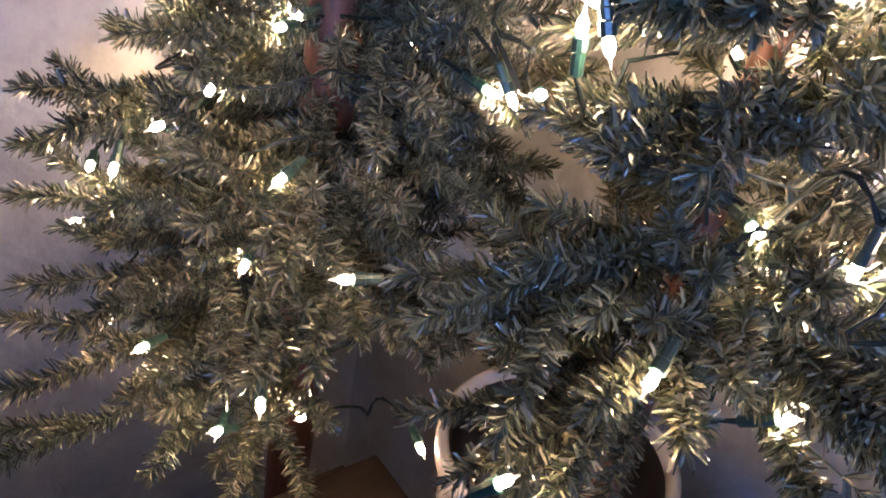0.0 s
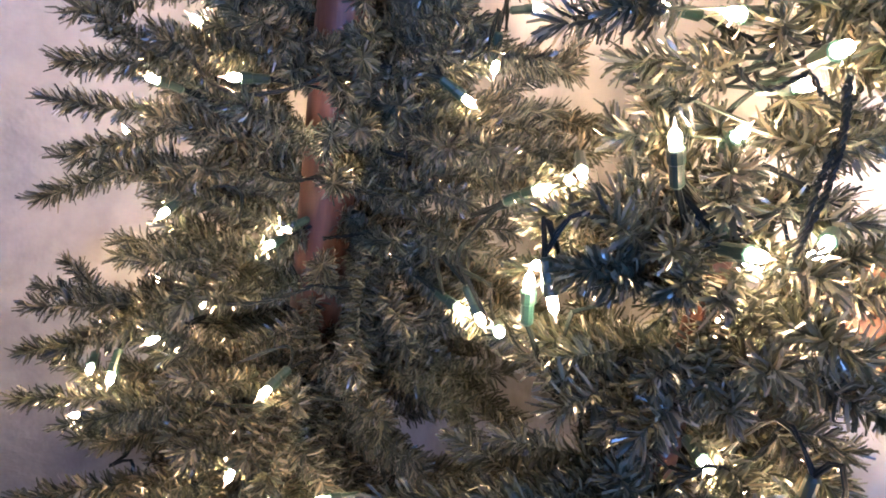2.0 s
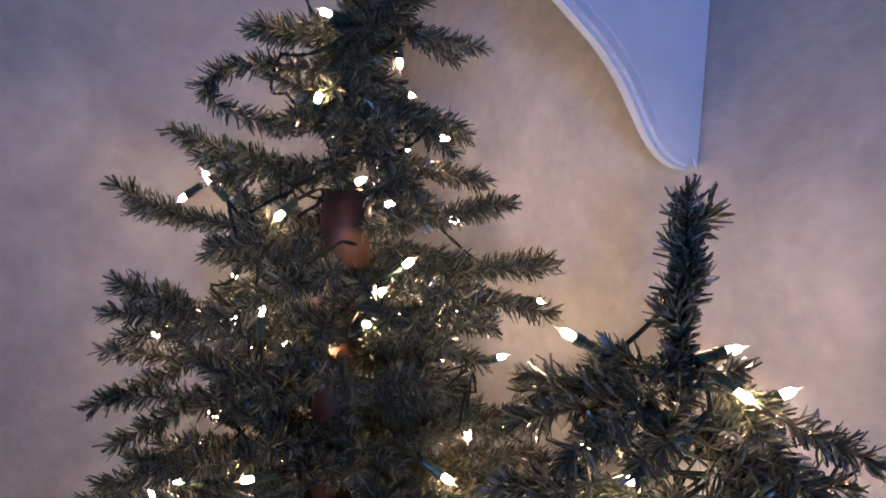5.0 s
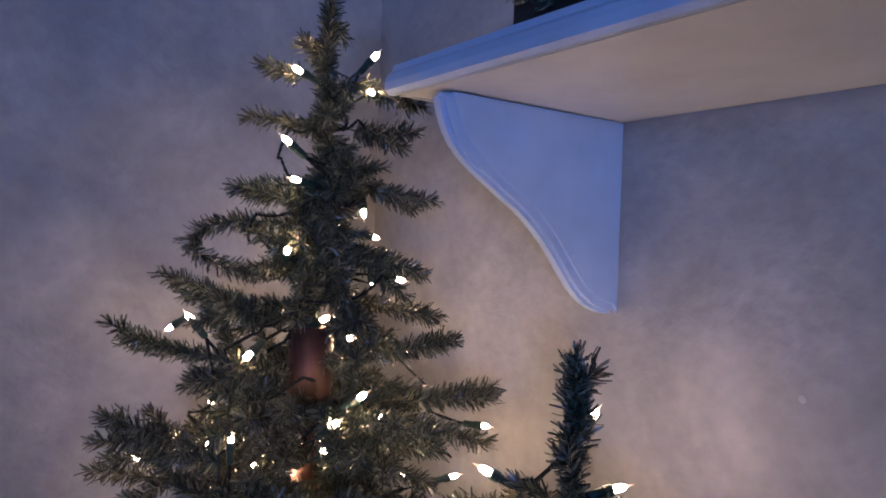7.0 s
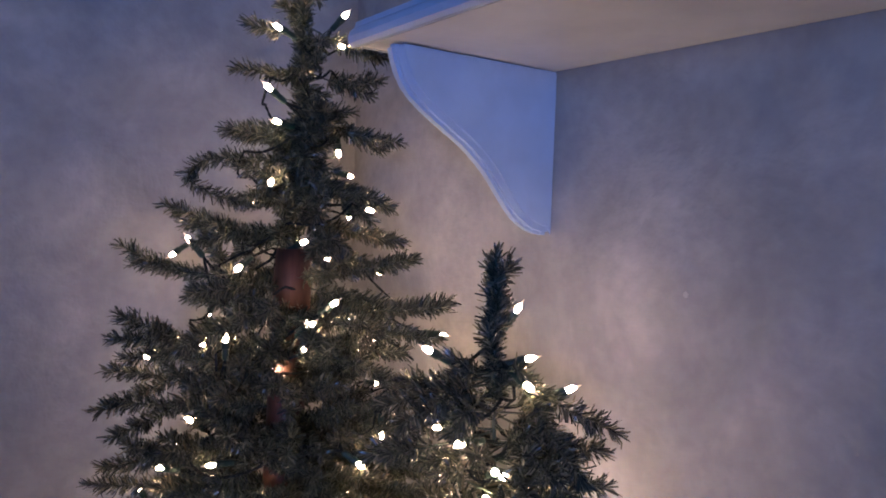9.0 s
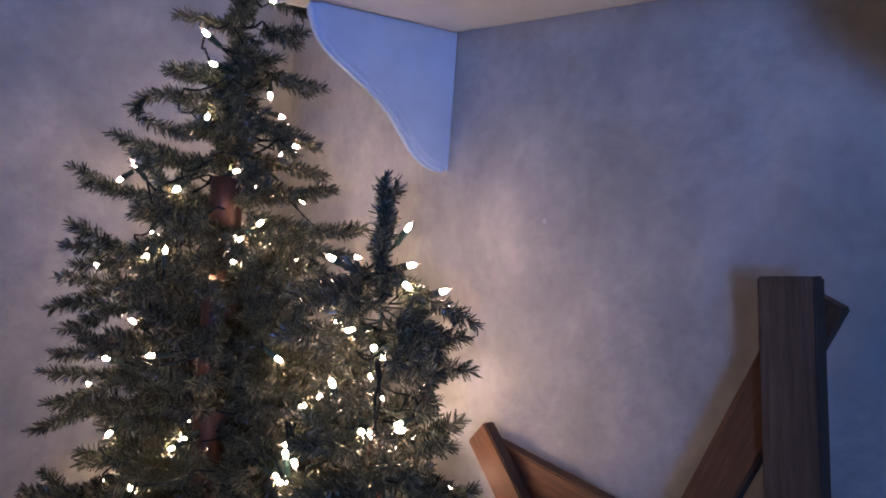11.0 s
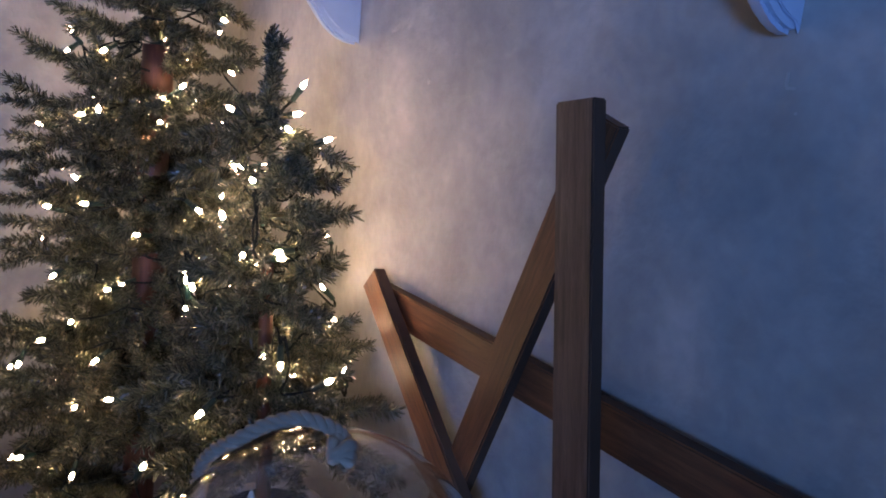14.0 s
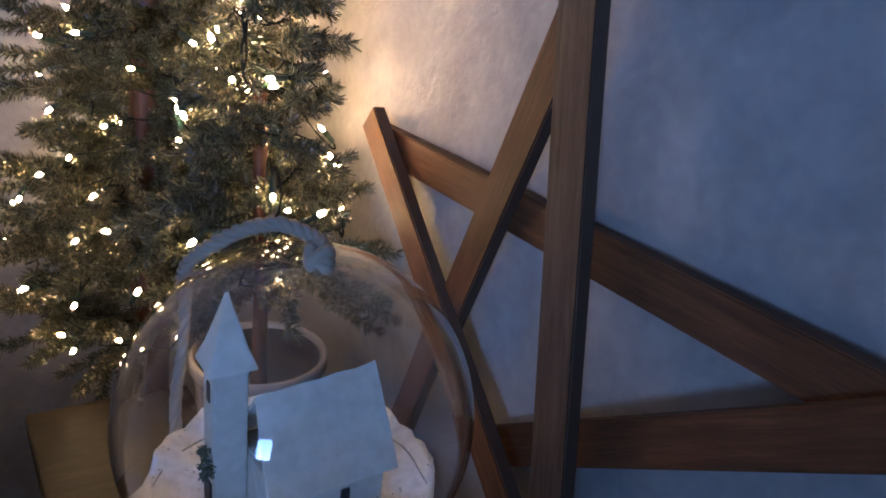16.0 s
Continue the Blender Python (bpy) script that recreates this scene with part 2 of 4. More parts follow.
for x0, x1, z0, z1 in ((-WIN_W / 2, -WIN_W / 2 + 0.05, -WIN_H / 2, WIN_H / 2), (WIN_W / 2 - 0.05, WIN_W / 2, -WIN_H / 2, WIN_H / 2), (-WIN_W / 2 + 0.05, WIN_W / 2 - 0.05, -WIN_H / 2, -WIN_H / 2 + 0.05), (-WIN_W / 2 + 0.05, WIN_W / 2 - 0.05, WIN_H / 2 - 0.05, WIN_H / 2)):
    part("window_frame", box(x0, x1, -0.03, 0.03, z0, z1, 0.004), M_WHITE, win)

part("muntin", box(-0.012, 0.012, -0.02, 0.02, -WIN_H / 2 + 0.05, WIN_H / 2 - 0.05, 0.002), M_WHITE, win)
for x0, x1 in ((-WIN_W / 2 + 0.05, -0.012), (0.012, WIN_W / 2 - 0.05)):
    part("muntin", box(x0, x1, -0.02, 0.02, -0.012, 0.012, 0.002), M_WHITE, win)

east = bpy.data.objects["wall_east"]
M_SCUFF = material("scuff", (0.36, 0.35, 0.345), 0.7)
M_FILLER = material("pale_filler", (0.41, 0.40, 0.385), 0.6)
for y, z, w, h in ((-0.208, 0.897, 0.003, 0.014), (-0.213, 0.889, 0.010, 0.003), (-0.222, 0.866, 0.003, 0.003)):
    part("scuff", box(EAST - 0.0012, EAST + 0.002, y - w / 2, y + w / 2, z - h / 2, z + h / 2, 0.0005), M_SCUFF, east, "grey scuff")
part("filler", lathe([(0.0045, 0.0), (0.004, 0.0009), (0.0008, 0.0012)], 10, True), M_FILLER, east, "pale filler spot").matrix_basis = pose(EAST + 0.0002, 0.375, 0.878, 0, -90, 0)

# ---- the shelf and its brackets ----
SHELF_Z, SHELF_T, SHELF_F, SHELF_L, SHELF_R = 1.17, 0.032, 0.452, 0.675, -0.75
shelf = empty("wall_shelf", pose(0, SHELF_R, SHELF_Z), "white painted wooden wall shelf, moulded front edge tinted daylight blue", "shelf")
part("board", box(SHELF_F + 0.0125, EAST - 0.001, 0, SHELF_L - SHELF_R - 0.012, 0, SHELF_T, 0.0015), M_WHITE, shelf)
nose = [(SHELF_F + 0.0122, 0.0), (SHELF_F + 0.006, 0.0), (SHELF_F + 0.001, 0.004), (SHELF_F, 0.012), (SHELF_F + 0.003, 0.020), (SHELF_F + 0.009, 0.025), (SHELF_F + 0.0105, SHELF_T), (SHELF_F + 0.0122, SHELF_T)]
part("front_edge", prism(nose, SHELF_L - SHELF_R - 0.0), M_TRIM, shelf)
part("end_edge", box(SHELF_F + 0.0124, EAST - 0.001, SHELF_L - SHELF_R - 0.0118, SHELF_L - SHELF_R, 0, SHELF_T, 0.004), M_WHITE, shelf)


def bracket_outline(inset=0.0):
    pts = [(EAST - 0.001, SHELF_Z - 0.001), (EAST - 0.001, SHELF_Z - 0.233)]
    # the S-shaped free edge, from the foot on the wall up to the front of the shelf
    for x, drop in [(0.016, 0.232), (0.032, 0.228), (0.046, 0.222), (0.059, 0.214), (0.070, 0.205), (0.081, 0.193), (0.092, 0.180), (0.103, 0.167), (0.114, 0.154), (0.126, 0.142), (0.140, 0.130), (0.154, 0.119), (0.168, 0.110), (0.182, 0.102), (0.200, 0.091), (0.218, 0.080), (0.234, 0.069), (0.248, 0.057), (0.258, 0.044), (0.266, 0.028), (0.271, 0.012), (0.273, 0.001)]:
        pts.append((EAST - 0.001 - max(x - inset * (0.6 + 0.4 * x / 0.27), 0.001), SHELF_Z - 0.001 - max(drop - inset * (1 - 0.45 * x / 0.27), 0.0005)))
    return pts


def bracket(y):
    b = empty("shelf_bracket", pose(0, y, 0), "white painted wooden shelf bracket with an S-curved edge", "bracket", "brackets under the shelf")
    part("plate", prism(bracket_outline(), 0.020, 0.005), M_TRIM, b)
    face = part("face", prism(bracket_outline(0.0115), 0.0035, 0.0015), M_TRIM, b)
    face.location.y = -0.0032
    return b


bracket(0.606)
bracket(-0.209)


# ---- the wooden star ----
star = empty("wooden_star", pose(0, 0, 0), "large five-pointed star of overlapping brown stained boards on the wall", "star decoration")
BW, BT = 0.051, 0.0215


def star_board(p, q, x0, x1, mat, width=BW):
    """A board from p to q, each (y, z), its face at x0 and x1 there."""
    a, b = Vector((x0, *p)), Vector((x1, *q))
    L = (b - a).length
    ob = part("board", box(-L / 2, L / 2, -width / 2, width / 2, 0, BT, 0.0022), mat, star)
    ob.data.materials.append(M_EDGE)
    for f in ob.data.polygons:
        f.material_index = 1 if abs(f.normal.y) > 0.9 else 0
    ex = (b - a).normalized()
    ey = Vector((1, 0, 0)).cross(ex).normalized()
    m = Matrix((ex, ey, ex.cross(ey))).transposed().to_4x4()
    m.translation = (a + b) / 2
    ob.matrix_basis = m
    return ob


star_board((-0.017, 0.8625), (-0.153, 0.0), 0.668, 0.668, M_STARDK, 0.057)
star_board((-0.040, 0.8465), (0.275, -0.02), 0.692, 0.697, M_STAR)
star_board((0.437, 0.546), (-0.21, 0.03), 0.703, 0.643, M_STAR)
star_board((0.445, 0.505), (-0.47, 0.4875), 0.7275, 0.708, M_STAR, 0.058)
star_board((-0.47, 0.515), (0.05, 0.1454), 0.684, 0.728, M_STAR, 0.056)


# ---- the trees ----
# where the bulbs of the light strings sit
TALL_A = [(.432, .842, .724), (.362, .847, .782), (.683, .763, .771), (.327, .911, .917), (.583, .83, .964), (.559, .897, 1.051), (.524, .853, .888), (.279, .945, .742), (.561, .766, .773), (.551, .731, .639), (.33, .816, .612), (.359, .80, .88), (.418, .83, 1.003), (.422, .83, 1.087), (.532, .83, 1.256), (.517, .82, 1.205), (.425, .84, 1.222), (.405, .82, 1.133), (.483, .851, .915), (.484, .751, .836), (.60, .828, .866), (.337, .879, .766), (.451, .78, .767), (.445, .742, .81), (.672, .813, .692), (.372, .953, .798), (.414, .907, .722), (.498, .734, .811), (.336, .934, .645)]
TALL_B = [(.50, .695, .616), (.557, .717, .552), (.487, .542, .60), (.476, .565, .584), (.479, .764, .447), (.291, .895, .460), (.313, .83, .392), (.368, .815, .449), (.335, .978, .595), (.28, .883, .598), (.41, .782, .56), (.532, .592, .576), (.474, .607, .45), (.26, .83, .358), (.228, .859, .304), (.222, .929, .276), (.329, .723, .345), (.325, .597, .326), (.296, .716, .267), (.472, .63, .449), (.426, .534, .489), (.401, .855, .444), (.217, .895, .105), (.21, .985, .185), (.214, .758, .172), (.277, .629, .183), (.259, .692, .104), (.355, .702, .068), (.284, .75, .033), (.445, .60, .072)]
LOW_A = [(.487, .535, .809), (.599, .408, .777), (.594, .495, .857), (.556, .429, .811), (.459, .385, .608), (.466, .381, .717), (.507, .377, .611), (.53, .402, .786), (.491, .515, .721), (.510, .445, .659), (.504, .498, .59), (.471, .45, .723), (.45, .45, .657), (.42, .51, .545), (.617, .387, .492), (.66, .445, .462), (.548, .382, .413), (.552, .271, .446), (.488, .403, .59), (.521, .383, .60), (.619, .474, .609), (.643, .391, .405), (.415, .501, .559), (.423, .487, .534), (.504, .337, .449), (.576, .431, .498), (.542, .439, .524), (.517, .331, .333), (.398, .373, .378), (.392, .462, .193), (.333, .40, .305), (.502, .396, .444), (.511, .415, .692)]
BACK_A = [(.62, .97, .95), (.52, 1.02, .82), (.66, .93, .66), (.58, 1.04, .55), (.45, 1.10, .66), (.35, 1.08, .88), (.30, 1.07, .50), (.66, .95, .40), (.50, 1.10, .38), (.60, .93, 1.02), (.53, .95, 1.12), (.34, 1.12, .28)]
BACK_B = [(.63, .51, .70), (.665, .52, .60), (.68, .56, .50), (.64, .60, .56)]
BULB_AT = np.array(TALL_A + TALL_B + BACK_A + LOW_A + BACK_B)
BULB_OUT = BULB_AT - np.concatenate([np.tile((0.455, 0.866, 0.0), (len(TALL_A + TALL_B + BACK_A), 1)), np.tile((0.525, 0.444, 0.0), (len(LOW_A + BACK_B), 1))])
BULB_OUT[:, 2] = 0.0
BULB_OUT /= np.linalg.norm(BULB_OUT, axis=1)[:, None]


def pushed_aside(mid):
    """True for needles that a bulb, on the outside of the branches, would push away."""
    d = mid[:, None, :] - BULB_AT[None]
    t = np.clip((d * BULB_OUT[None]).sum(2), 0.0, 0.040)
    return (np.linalg.norm(d - t[:, :, None] * BULB_OUT[None], axis=2) < 0.0120).any(1)


def brush(V, Fc, pts, needle, per_m, rng, width=0.0021):
    """Adds flat needles round the line pts to the lists of vertex and face arrays."""
    pts = np.array(pts, float)
    seg = np.linalg.norm(np.diff(pts, axis=0), axis=1)
    cum = np.concatenate(([0], np.cumsum(seg)))
    n = max(6, int(cum[-1] * per_m))
    s = np.sort(rng.uniform(0, cum[-1], n))
    i = np.clip(np.searchsorted(cum, s) - 1, 0, len(seg) - 1)
    f = ((s - cum[i]) / seg[i])[:, None]
    base = pts[i] * (1 - f) + pts[i + 1] * f
    d = (pts[i + 1] - pts[i]) / seg[i][:, None]
    free = ~pushed_aside(base + 0.3 * needle * d)
    base, d, s, n = base[free], d[free], s[free], int(free.sum())
    ref = np.tile(np.array([0.3, 0.2, 0.93]), (n, 1))
    a = np.cross(d, ref)
    a /= np.linalg.norm(a, axis=1)[:, None]
    b = np.cross(d, a)
    phi = rng.uniform(0, 2 * math.pi, n)[:, None]
    rad = np.cos(phi) * a + np.sin(phi) * b
    lean = np.radians(rng.normal(60, 9, n))[:, None]
    near_tip = np.clip((s - (cum[-1] - needle * 0.8)) / (needle * 0.8), 0, 1)[:, None]
    lean = lean * (1 - 0.6 * near_tip)
    way = np.cos(lean) * d + np.sin(lean) * rad
    way += rng.normal(0, 0.10, (n, 3))
    way /= np.linalg.norm(way, axis=1)[:, None]
    tw = rng.normal(0, 1, (n, 3))
    w = np.cross(way, tw)
    w /= np.linalg.norm(w, axis=1)[:, None]
    ln = needle * rng.uniform(0.6, 1.2, n)[:, None]
    hw = width / 2 * rng.uniform(0.7, 1.2, n)[:, None]
    bend = np.cross(way, w) * ln * rng.normal(0, 0.12, n)[:, None]
    p0, p1, p2 = base, base + way * ln * 0.6 + bend, base + way * ln
    q = np.stack([p0 - w * hw * 0.7, p0 + w * hw * 0.7, p1 - w * hw, p1 + w * hw, p2 - w * hw * 0.7, p2 + w * hw * 0.7], 1).reshape(-1, 3)
    o = sum(len(v) for v in V) + 6 * np.arange(n)[:, None]
    V.append(q)
    Fc.append(np.concatenate([o + np.array([[0, 1, 3, 2]]), o + np.array([[2, 3, 5, 4]])], 0))


def wire_mesh(V, Fc, pts, r0, r1):
    """A thin three-sided wire along pts, joined to the same arrays."""
    pts = np.array(pts, float)
    d = np.gradient(pts, axis=0)
    d /= np.linalg.norm(d, axis=1)[:, None]
    a = np.cross(d, [0.3, 0.2, 0.93])
    a /= np.linalg.norm(a, axis=1)[:, None]
    b = np.cross(d, a)
    r = np.linspace(r0, r1, len(pts))[:, None]
    rings = np.stack([pts + r * (math.cos(t) * a + math.sin(t) * b) for t in (0, 2.094, 4.189)], 1).reshape(-1, 3)
    o = sum(len(v) for v in V)
    fs = [(o + 3 * i + k, o + 3 * i + (k + 1) % 3, o + 3 * i + 3 + (k + 1) % 3, o + 3 * i + 3 + k) for i in range(len(pts) - 1) for k in range(3)]
    V.append(rings)
    Fc.append(np.array(fs))
    return len(fs)


def quad_object(name, V, Fc, wires, parent, label=""):
    v, f = np.concatenate(V), np.concatenate(Fc)
    me = bpy.data.meshes.new(name)
    me.vertices.add(len(v))
    me.vertices.foreach_set("co", v.astype(np.float32).ravel())
    me.loops.add(f.size)
    me.loops.foreach_set("vertex_index", f.astype(np.int32).ravel())
    me.polygons.add(len(f))
    me.polygons.foreach_set("loop_start", np.arange(0, f.size, 4, dtype=np.int32))
    me.polygons.foreach_set("loop_total", np.full(len(f), 4, dtype=np.int32))
    me.materials.append(M_NEEDLE)
    me.materials.append(M_WIRE)
    slot = np.zeros(len(f), dtype=np.int32)
    for a, b in wires:
        slot[a:b] = 1
    me.polygons.foreach_set("material_index", slot)
    me.update(calc_edges=True)
    ob = new(name, me)
    ob.parent = parent
    if label:
        ob["label"] = label
    return ob


def bent(start, heading, pitch, length, curl, sway, steps=8):
    """A line from start that leaves at heading and pitch (degrees), its pitch rising by curl and its heading by sway along the way."""
    p = np.array(start, float)
    out = [p.copy()]
    for i in range(steps):
        k = (i + 0.5) / steps
        h, e = radians(heading + sway * k), radians(pitch + curl * k)
        p = p + length / steps * np.array([math.cos(e) * math.cos(h), math.cos(e) * math.sin(h), math.sin(e)])
        out.append(p.copy())
    return out


def branch(parent, start, heading, pitch, length, rng, curl=None, needle=0.0178, per_m=3300, sprigs=True, stem_bare=0.04, limit=None, straight=False):
    V, Fc, wires = [], [], []

    def run(pts, r0):
        n0 = sum(len(f) for f in Fc)
        wire_mesh(V, Fc, pts, r0, r0 * 0.5)
        wires.append((n0, n0 + sum(len(f) for f in Fc[-1:])))

    curl = rng.uniform(-10, 30) if curl is None else curl
    main = bent(start, heading, pitch, length, curl, 0 if straight else rng.uniform(-22, 22))
    run(main, 0.0016)
    skip = min(len(main) - 3, int(stem_bare / max(length, 0.01) * (len(main) - 1)))
    brush(V, Fc, main[skip:], needle, per_m, rng)
    if sprigs:
        count = int(length / 0.095)
        for k in range(count):
            t = 0.22 + 0.62 * (k + rng.uniform(0, 0.8)) / max(count, 1)
            i = min(int(t * (len(main) - 1)), len(main) - 2)
            sl = min(0.16, length * (1.0 - t) * rng.uniform(0.75, 1.05) + 0.03)
            side = (1 if k % 2 else -1) * rng.uniform(28, 58)
            sp = bent(main[i], heading + side, pitch + curl * t + rng.uniform(-22, 22), sl, rng.uniform(-15, 25), -side * 0.35, 5)
            run(sp, 0.0012)
            brush(V, Fc, sp, needle, per_m, rng)
    if limit:
        for arr in V:
            limit(arr)
    return quad_object("branch", V, Fc, wires, parent)


def keep_inside(arr):
    np.clip(arr[:, 0], None, EAST - 0.006, out=arr[:, 0])
    np.clip(arr[:, 1], None, NORTH - 0.006, out=arr[:, 1])


def star_side(arr):
    """Needles near the star bend away from its boards."""
    board_z = 0.546 - 0.797 * (0.437 - arr[:, 1])
    m = (arr[:, 1] < 0.48) & (np.abs(arr[:, 2] - board_z) < 0.05)
    arr[m, 0] = np.minimum(arr[m, 0], 0.672)
    keep_inside(arr)


def axis_at(z, foot, slope):
    return np.array([foot[0] + slope[0] * z, foot[1] + slope[1] * z, z])


def profile(z, table):
    zs, rs = zip(*table)
    return float(np.interp(z, zs, rs))


# the tall tree
BIG_FOOT, BIG_SLOPE = (0.4445, 0.873), (0.0255, -0.0152)
BIG_SHAPE = [(-0.02, 0.37), (0.3, 0.32), (0.55, 0.26), (0.75, 0.235), (0.88, 0.20), (1.0, 0.145), (1.1, 0.12), (1.2, 0.09), (1.28, 0.055), (1.36, 0.03)]
big = empty("christmas_tree", pose(0, 0, 0), "tall artificial alpine tree with sparse grey-green branches on a log trunk", "christmas tree", "lit trees")
rng = np.random.default_rng(7)


def big_trunk():
    bm = bmesh.new()
    sides, rings = 20, []
    for i in range(25):
        z = FLOOR + 0.02 + (0.904 - FLOOR - 0.02) * i / 24
        c = axis_at(z, BIG_FOOT, BIG_SLOPE)
        r = 0.034 - 0.006 * i / 24
        rings.append([bm.verts.new((c[0] + r * (1 + 0.07 * noise.noise((math.cos(a) * 1.5, math.sin(a) * 1.5, z * 5))) * math.cos(a), c[1] + r * (1 + 0.07 * noise.noise((math.cos(a) * 1.5, math.sin(a) * 1.5, z * 5 + 9))) * math.sin(a), z)) for a in (2 * math.pi * k / sides for k in range(sides))])
    for a, b in zip(rings, rings[1:]):
        for k in range(sides):
            bm.faces.new((a[k], a[(k + 1) % sides], b[(k + 1) % sides], b[k]))
    bm.faces.new(rings[0][::-1])
    bm.faces.new(rings[-1])
    return part("trunk", bm, M_TRUNK, big, "red-brown log trunk", smooth=True)


big_trunk()
# the leader above the log's sawn end
V, Fc = [], []
top_line = [axis_at(z, BIG_FOOT, BIG_SLOPE) for z in np.linspace(0.88, 1.37, 14)]
top_line = [p + np.array([0.004 * math.sin(9 * p[2]), 0.003 * math.cos(7 * p[2]), 0]) for p in top_line]
wire_mesh(V, Fc, top_line, 0.004, 0.002)
nw = len(Fc[0])
brush(V, Fc, top_line[2:], 0.0175, 5200, rng)
quad_object("leader", V, Fc, [(0, nw)], big)

# branches that show against the wall: reach, heading in degrees, height at the trunk, height at the tip
OUTLINE = [(0.259, 136, 0.85, 0.873), (0.247, 174, 0.765, 0.783), (0.271, 147, 0.70, 0.715), (0.247, 163, 0.665, 0.685), (0.275, 158, 0.55, 0.56), (0.205, 125, 0.925, 0.936), (0.152, 157, 0.80, 0.834), (0.335, 140, 0.30, 0.31), (0.315, 164, 0.235, 0.244), (0.273, 153, 0.49, 0.498), (0.214, 159, 0.41, 0.418), (0.276, 161, 0.19, 0.196), (0.337, 206, 0.23, 0.242),
           (0.105, 156, 1.06, 1.08), (0.10, 156, 1.165, 1.165), (0.085, 160, 1.215, 1.23), (0.11, -24, 1.235, 1.19), (0.105, -28, 1.17, 1.135), (0.13, -20, 1.02, 0.976), (0.24, -40, 0.81, 0.825), (0.188, -28, 0.86, 0.892), (0.154, 5, 1.115, 1.062)]
OUTLINE += [(0.173, 2, 0.95, 0.918), (0.17, 19, 1.01, 0.986), (0.18, -24, 0.75, 0.747), (0.36, 192, 0.11, 0.13), (0.375, 190, 0.03, 0.034), (0.17, 207, 0.02, -0.08), (0.22, 222, 0.03, -0.05), (0.255, 175, 0.62, 0.61), (0.29, 170, 0.36, 0.37)]
for reach, head, z0, z1 in OUTLINE:
    L = math.hypot(reach, z1 - z0) - 0.006
    branch(big, axis_at(z0, BIG_FOOT, BIG_SLOPE), head, math.degrees(math.atan2(z1 - z0, reach)) - 3, L, rng, curl=6, straight=True, limit=keep_inside)
# one twig is bent back on itself into a loop
loop = spline([axis_at(1.03, BIG_FOOT, BIG_SLOPE), (0.395, 0.875, 1.035), (0.345, 0.892, 1.028), (0.322, 0.898, 1.006), (0.345, 0.889, 0.985), (0.40, 0.87, 0.968)], 6)
V, Fc = [], []
wire_mesh(V, Fc, [tuple(q) for q in loop], 0.0016, 0.001)
nw = len(Fc[0])
brush(V, Fc, [tuple(q) for q in loop], 0.0178, 3200, rng)
quad_object("branch", V, Fc, [(0, nw)], big)
SIDE = -24
z, k = 0.02, 0
while z < 1.30:
    R = profile(z, BIG_SHAPE)
    count = 8 if z < 0.7 else (6 if z < 0.9 else 3)
    for j in range(count):
        head = k * 47 + j * 360 / count + rng.uniform(-14, 14)
        if z < 0.13 and abs((head - 155 + 180) % 360 - 180) > 75:
            continue
        if abs((head + 117 + 180) % 360 - 180) < 24 and rng.random() < (0.75 if 0.37 < z < 0.62 else (0.05 if z < 0.66 else 0.35)):
            continue
        off = abs(math.cos(radians(head - SIDE)))      # 1 where the branch shows in outline
        if z > 0.93 and off > 0.75:
            continue
        L = R * rng.uniform(0.68, 1.0) * (1.0 - 0.28 * off)
        pitch = rng.uniform(-14, 16) - (10 if z > 1.0 else 0)
        branch(big, axis_at(z + rng.uniform(-0.012, 0.012), BIG_FOOT, BIG_SLOPE), head, pitch, L, rng, limit=keep_inside)
    k += 1
    z += 0.052 if z < 0.9 else 0.044

# short twigs crowding round the leader
for k in range(42):
    z = rng.uniform(0.93, 1.29)
    branch(big, axis_at(z, BIG_FOOT, BIG_SLOPE), rng.uniform(0, 360), rng.uniform(-35, 20), rng.uniform(0.035, 0.075) * (1.35 - z) / 0.3 + 0.015, rng, sprigs=False, stem_bare=0.0, limit=keep_inside)

# the low tree beside it
LOW_FOOT, LOW_SLOPE = (0.533, 0.439), (-0.016, 0.014)
LOW_SHAPE = [(0.2, 0.22), (0.3, 0.19), (0.38, 0.155), (0.46, 0.130), (0.6, 0.105), (0.7, 0.085), (0.8, 0.05), (0.86, 0.035)]
low = empty("christmas_tree", pose(0, 0, 0), "low artificial alpine tree with dark green branches, spiky tip", "christmas tree", "lit trees")
part("trunk", tube([axis_at(z, LOW_FOOT, LOW_SLOPE) for z in np.linspace(0.0, 0.58, 14)], lambda t: 0.0145 - 0.004 * t, 14), M_TRUNK, low, "red-brown log trunk", smooth=True)
V, Fc = [], []
top_line = [axis_at(z, LOW_FOOT, LOW_SLOPE) for z in np.linspace(0.72, 0.925, 10)]
wire_mesh(V, Fc, top_line, 0.004, 0.002)
nw = len(Fc[0])
brush(V, Fc, top_line[1:], 0.0135, 4600, rng)
quad_object("leader", V, Fc, [(0, nw)], low)
for k in range(16):
    z = rng.uniform(0.76, 0.895)
    branch(low, axis_at(z, LOW_FOOT, LOW_SLOPE), rng.uniform(0, 360), rng.uniform(35, 75), rng.uniform(0.012, 0.026), rng, sprigs=False, stem_bare=0.0)
LOW_SIDE = math.degrees(math.atan2(-0.66, 0.75))
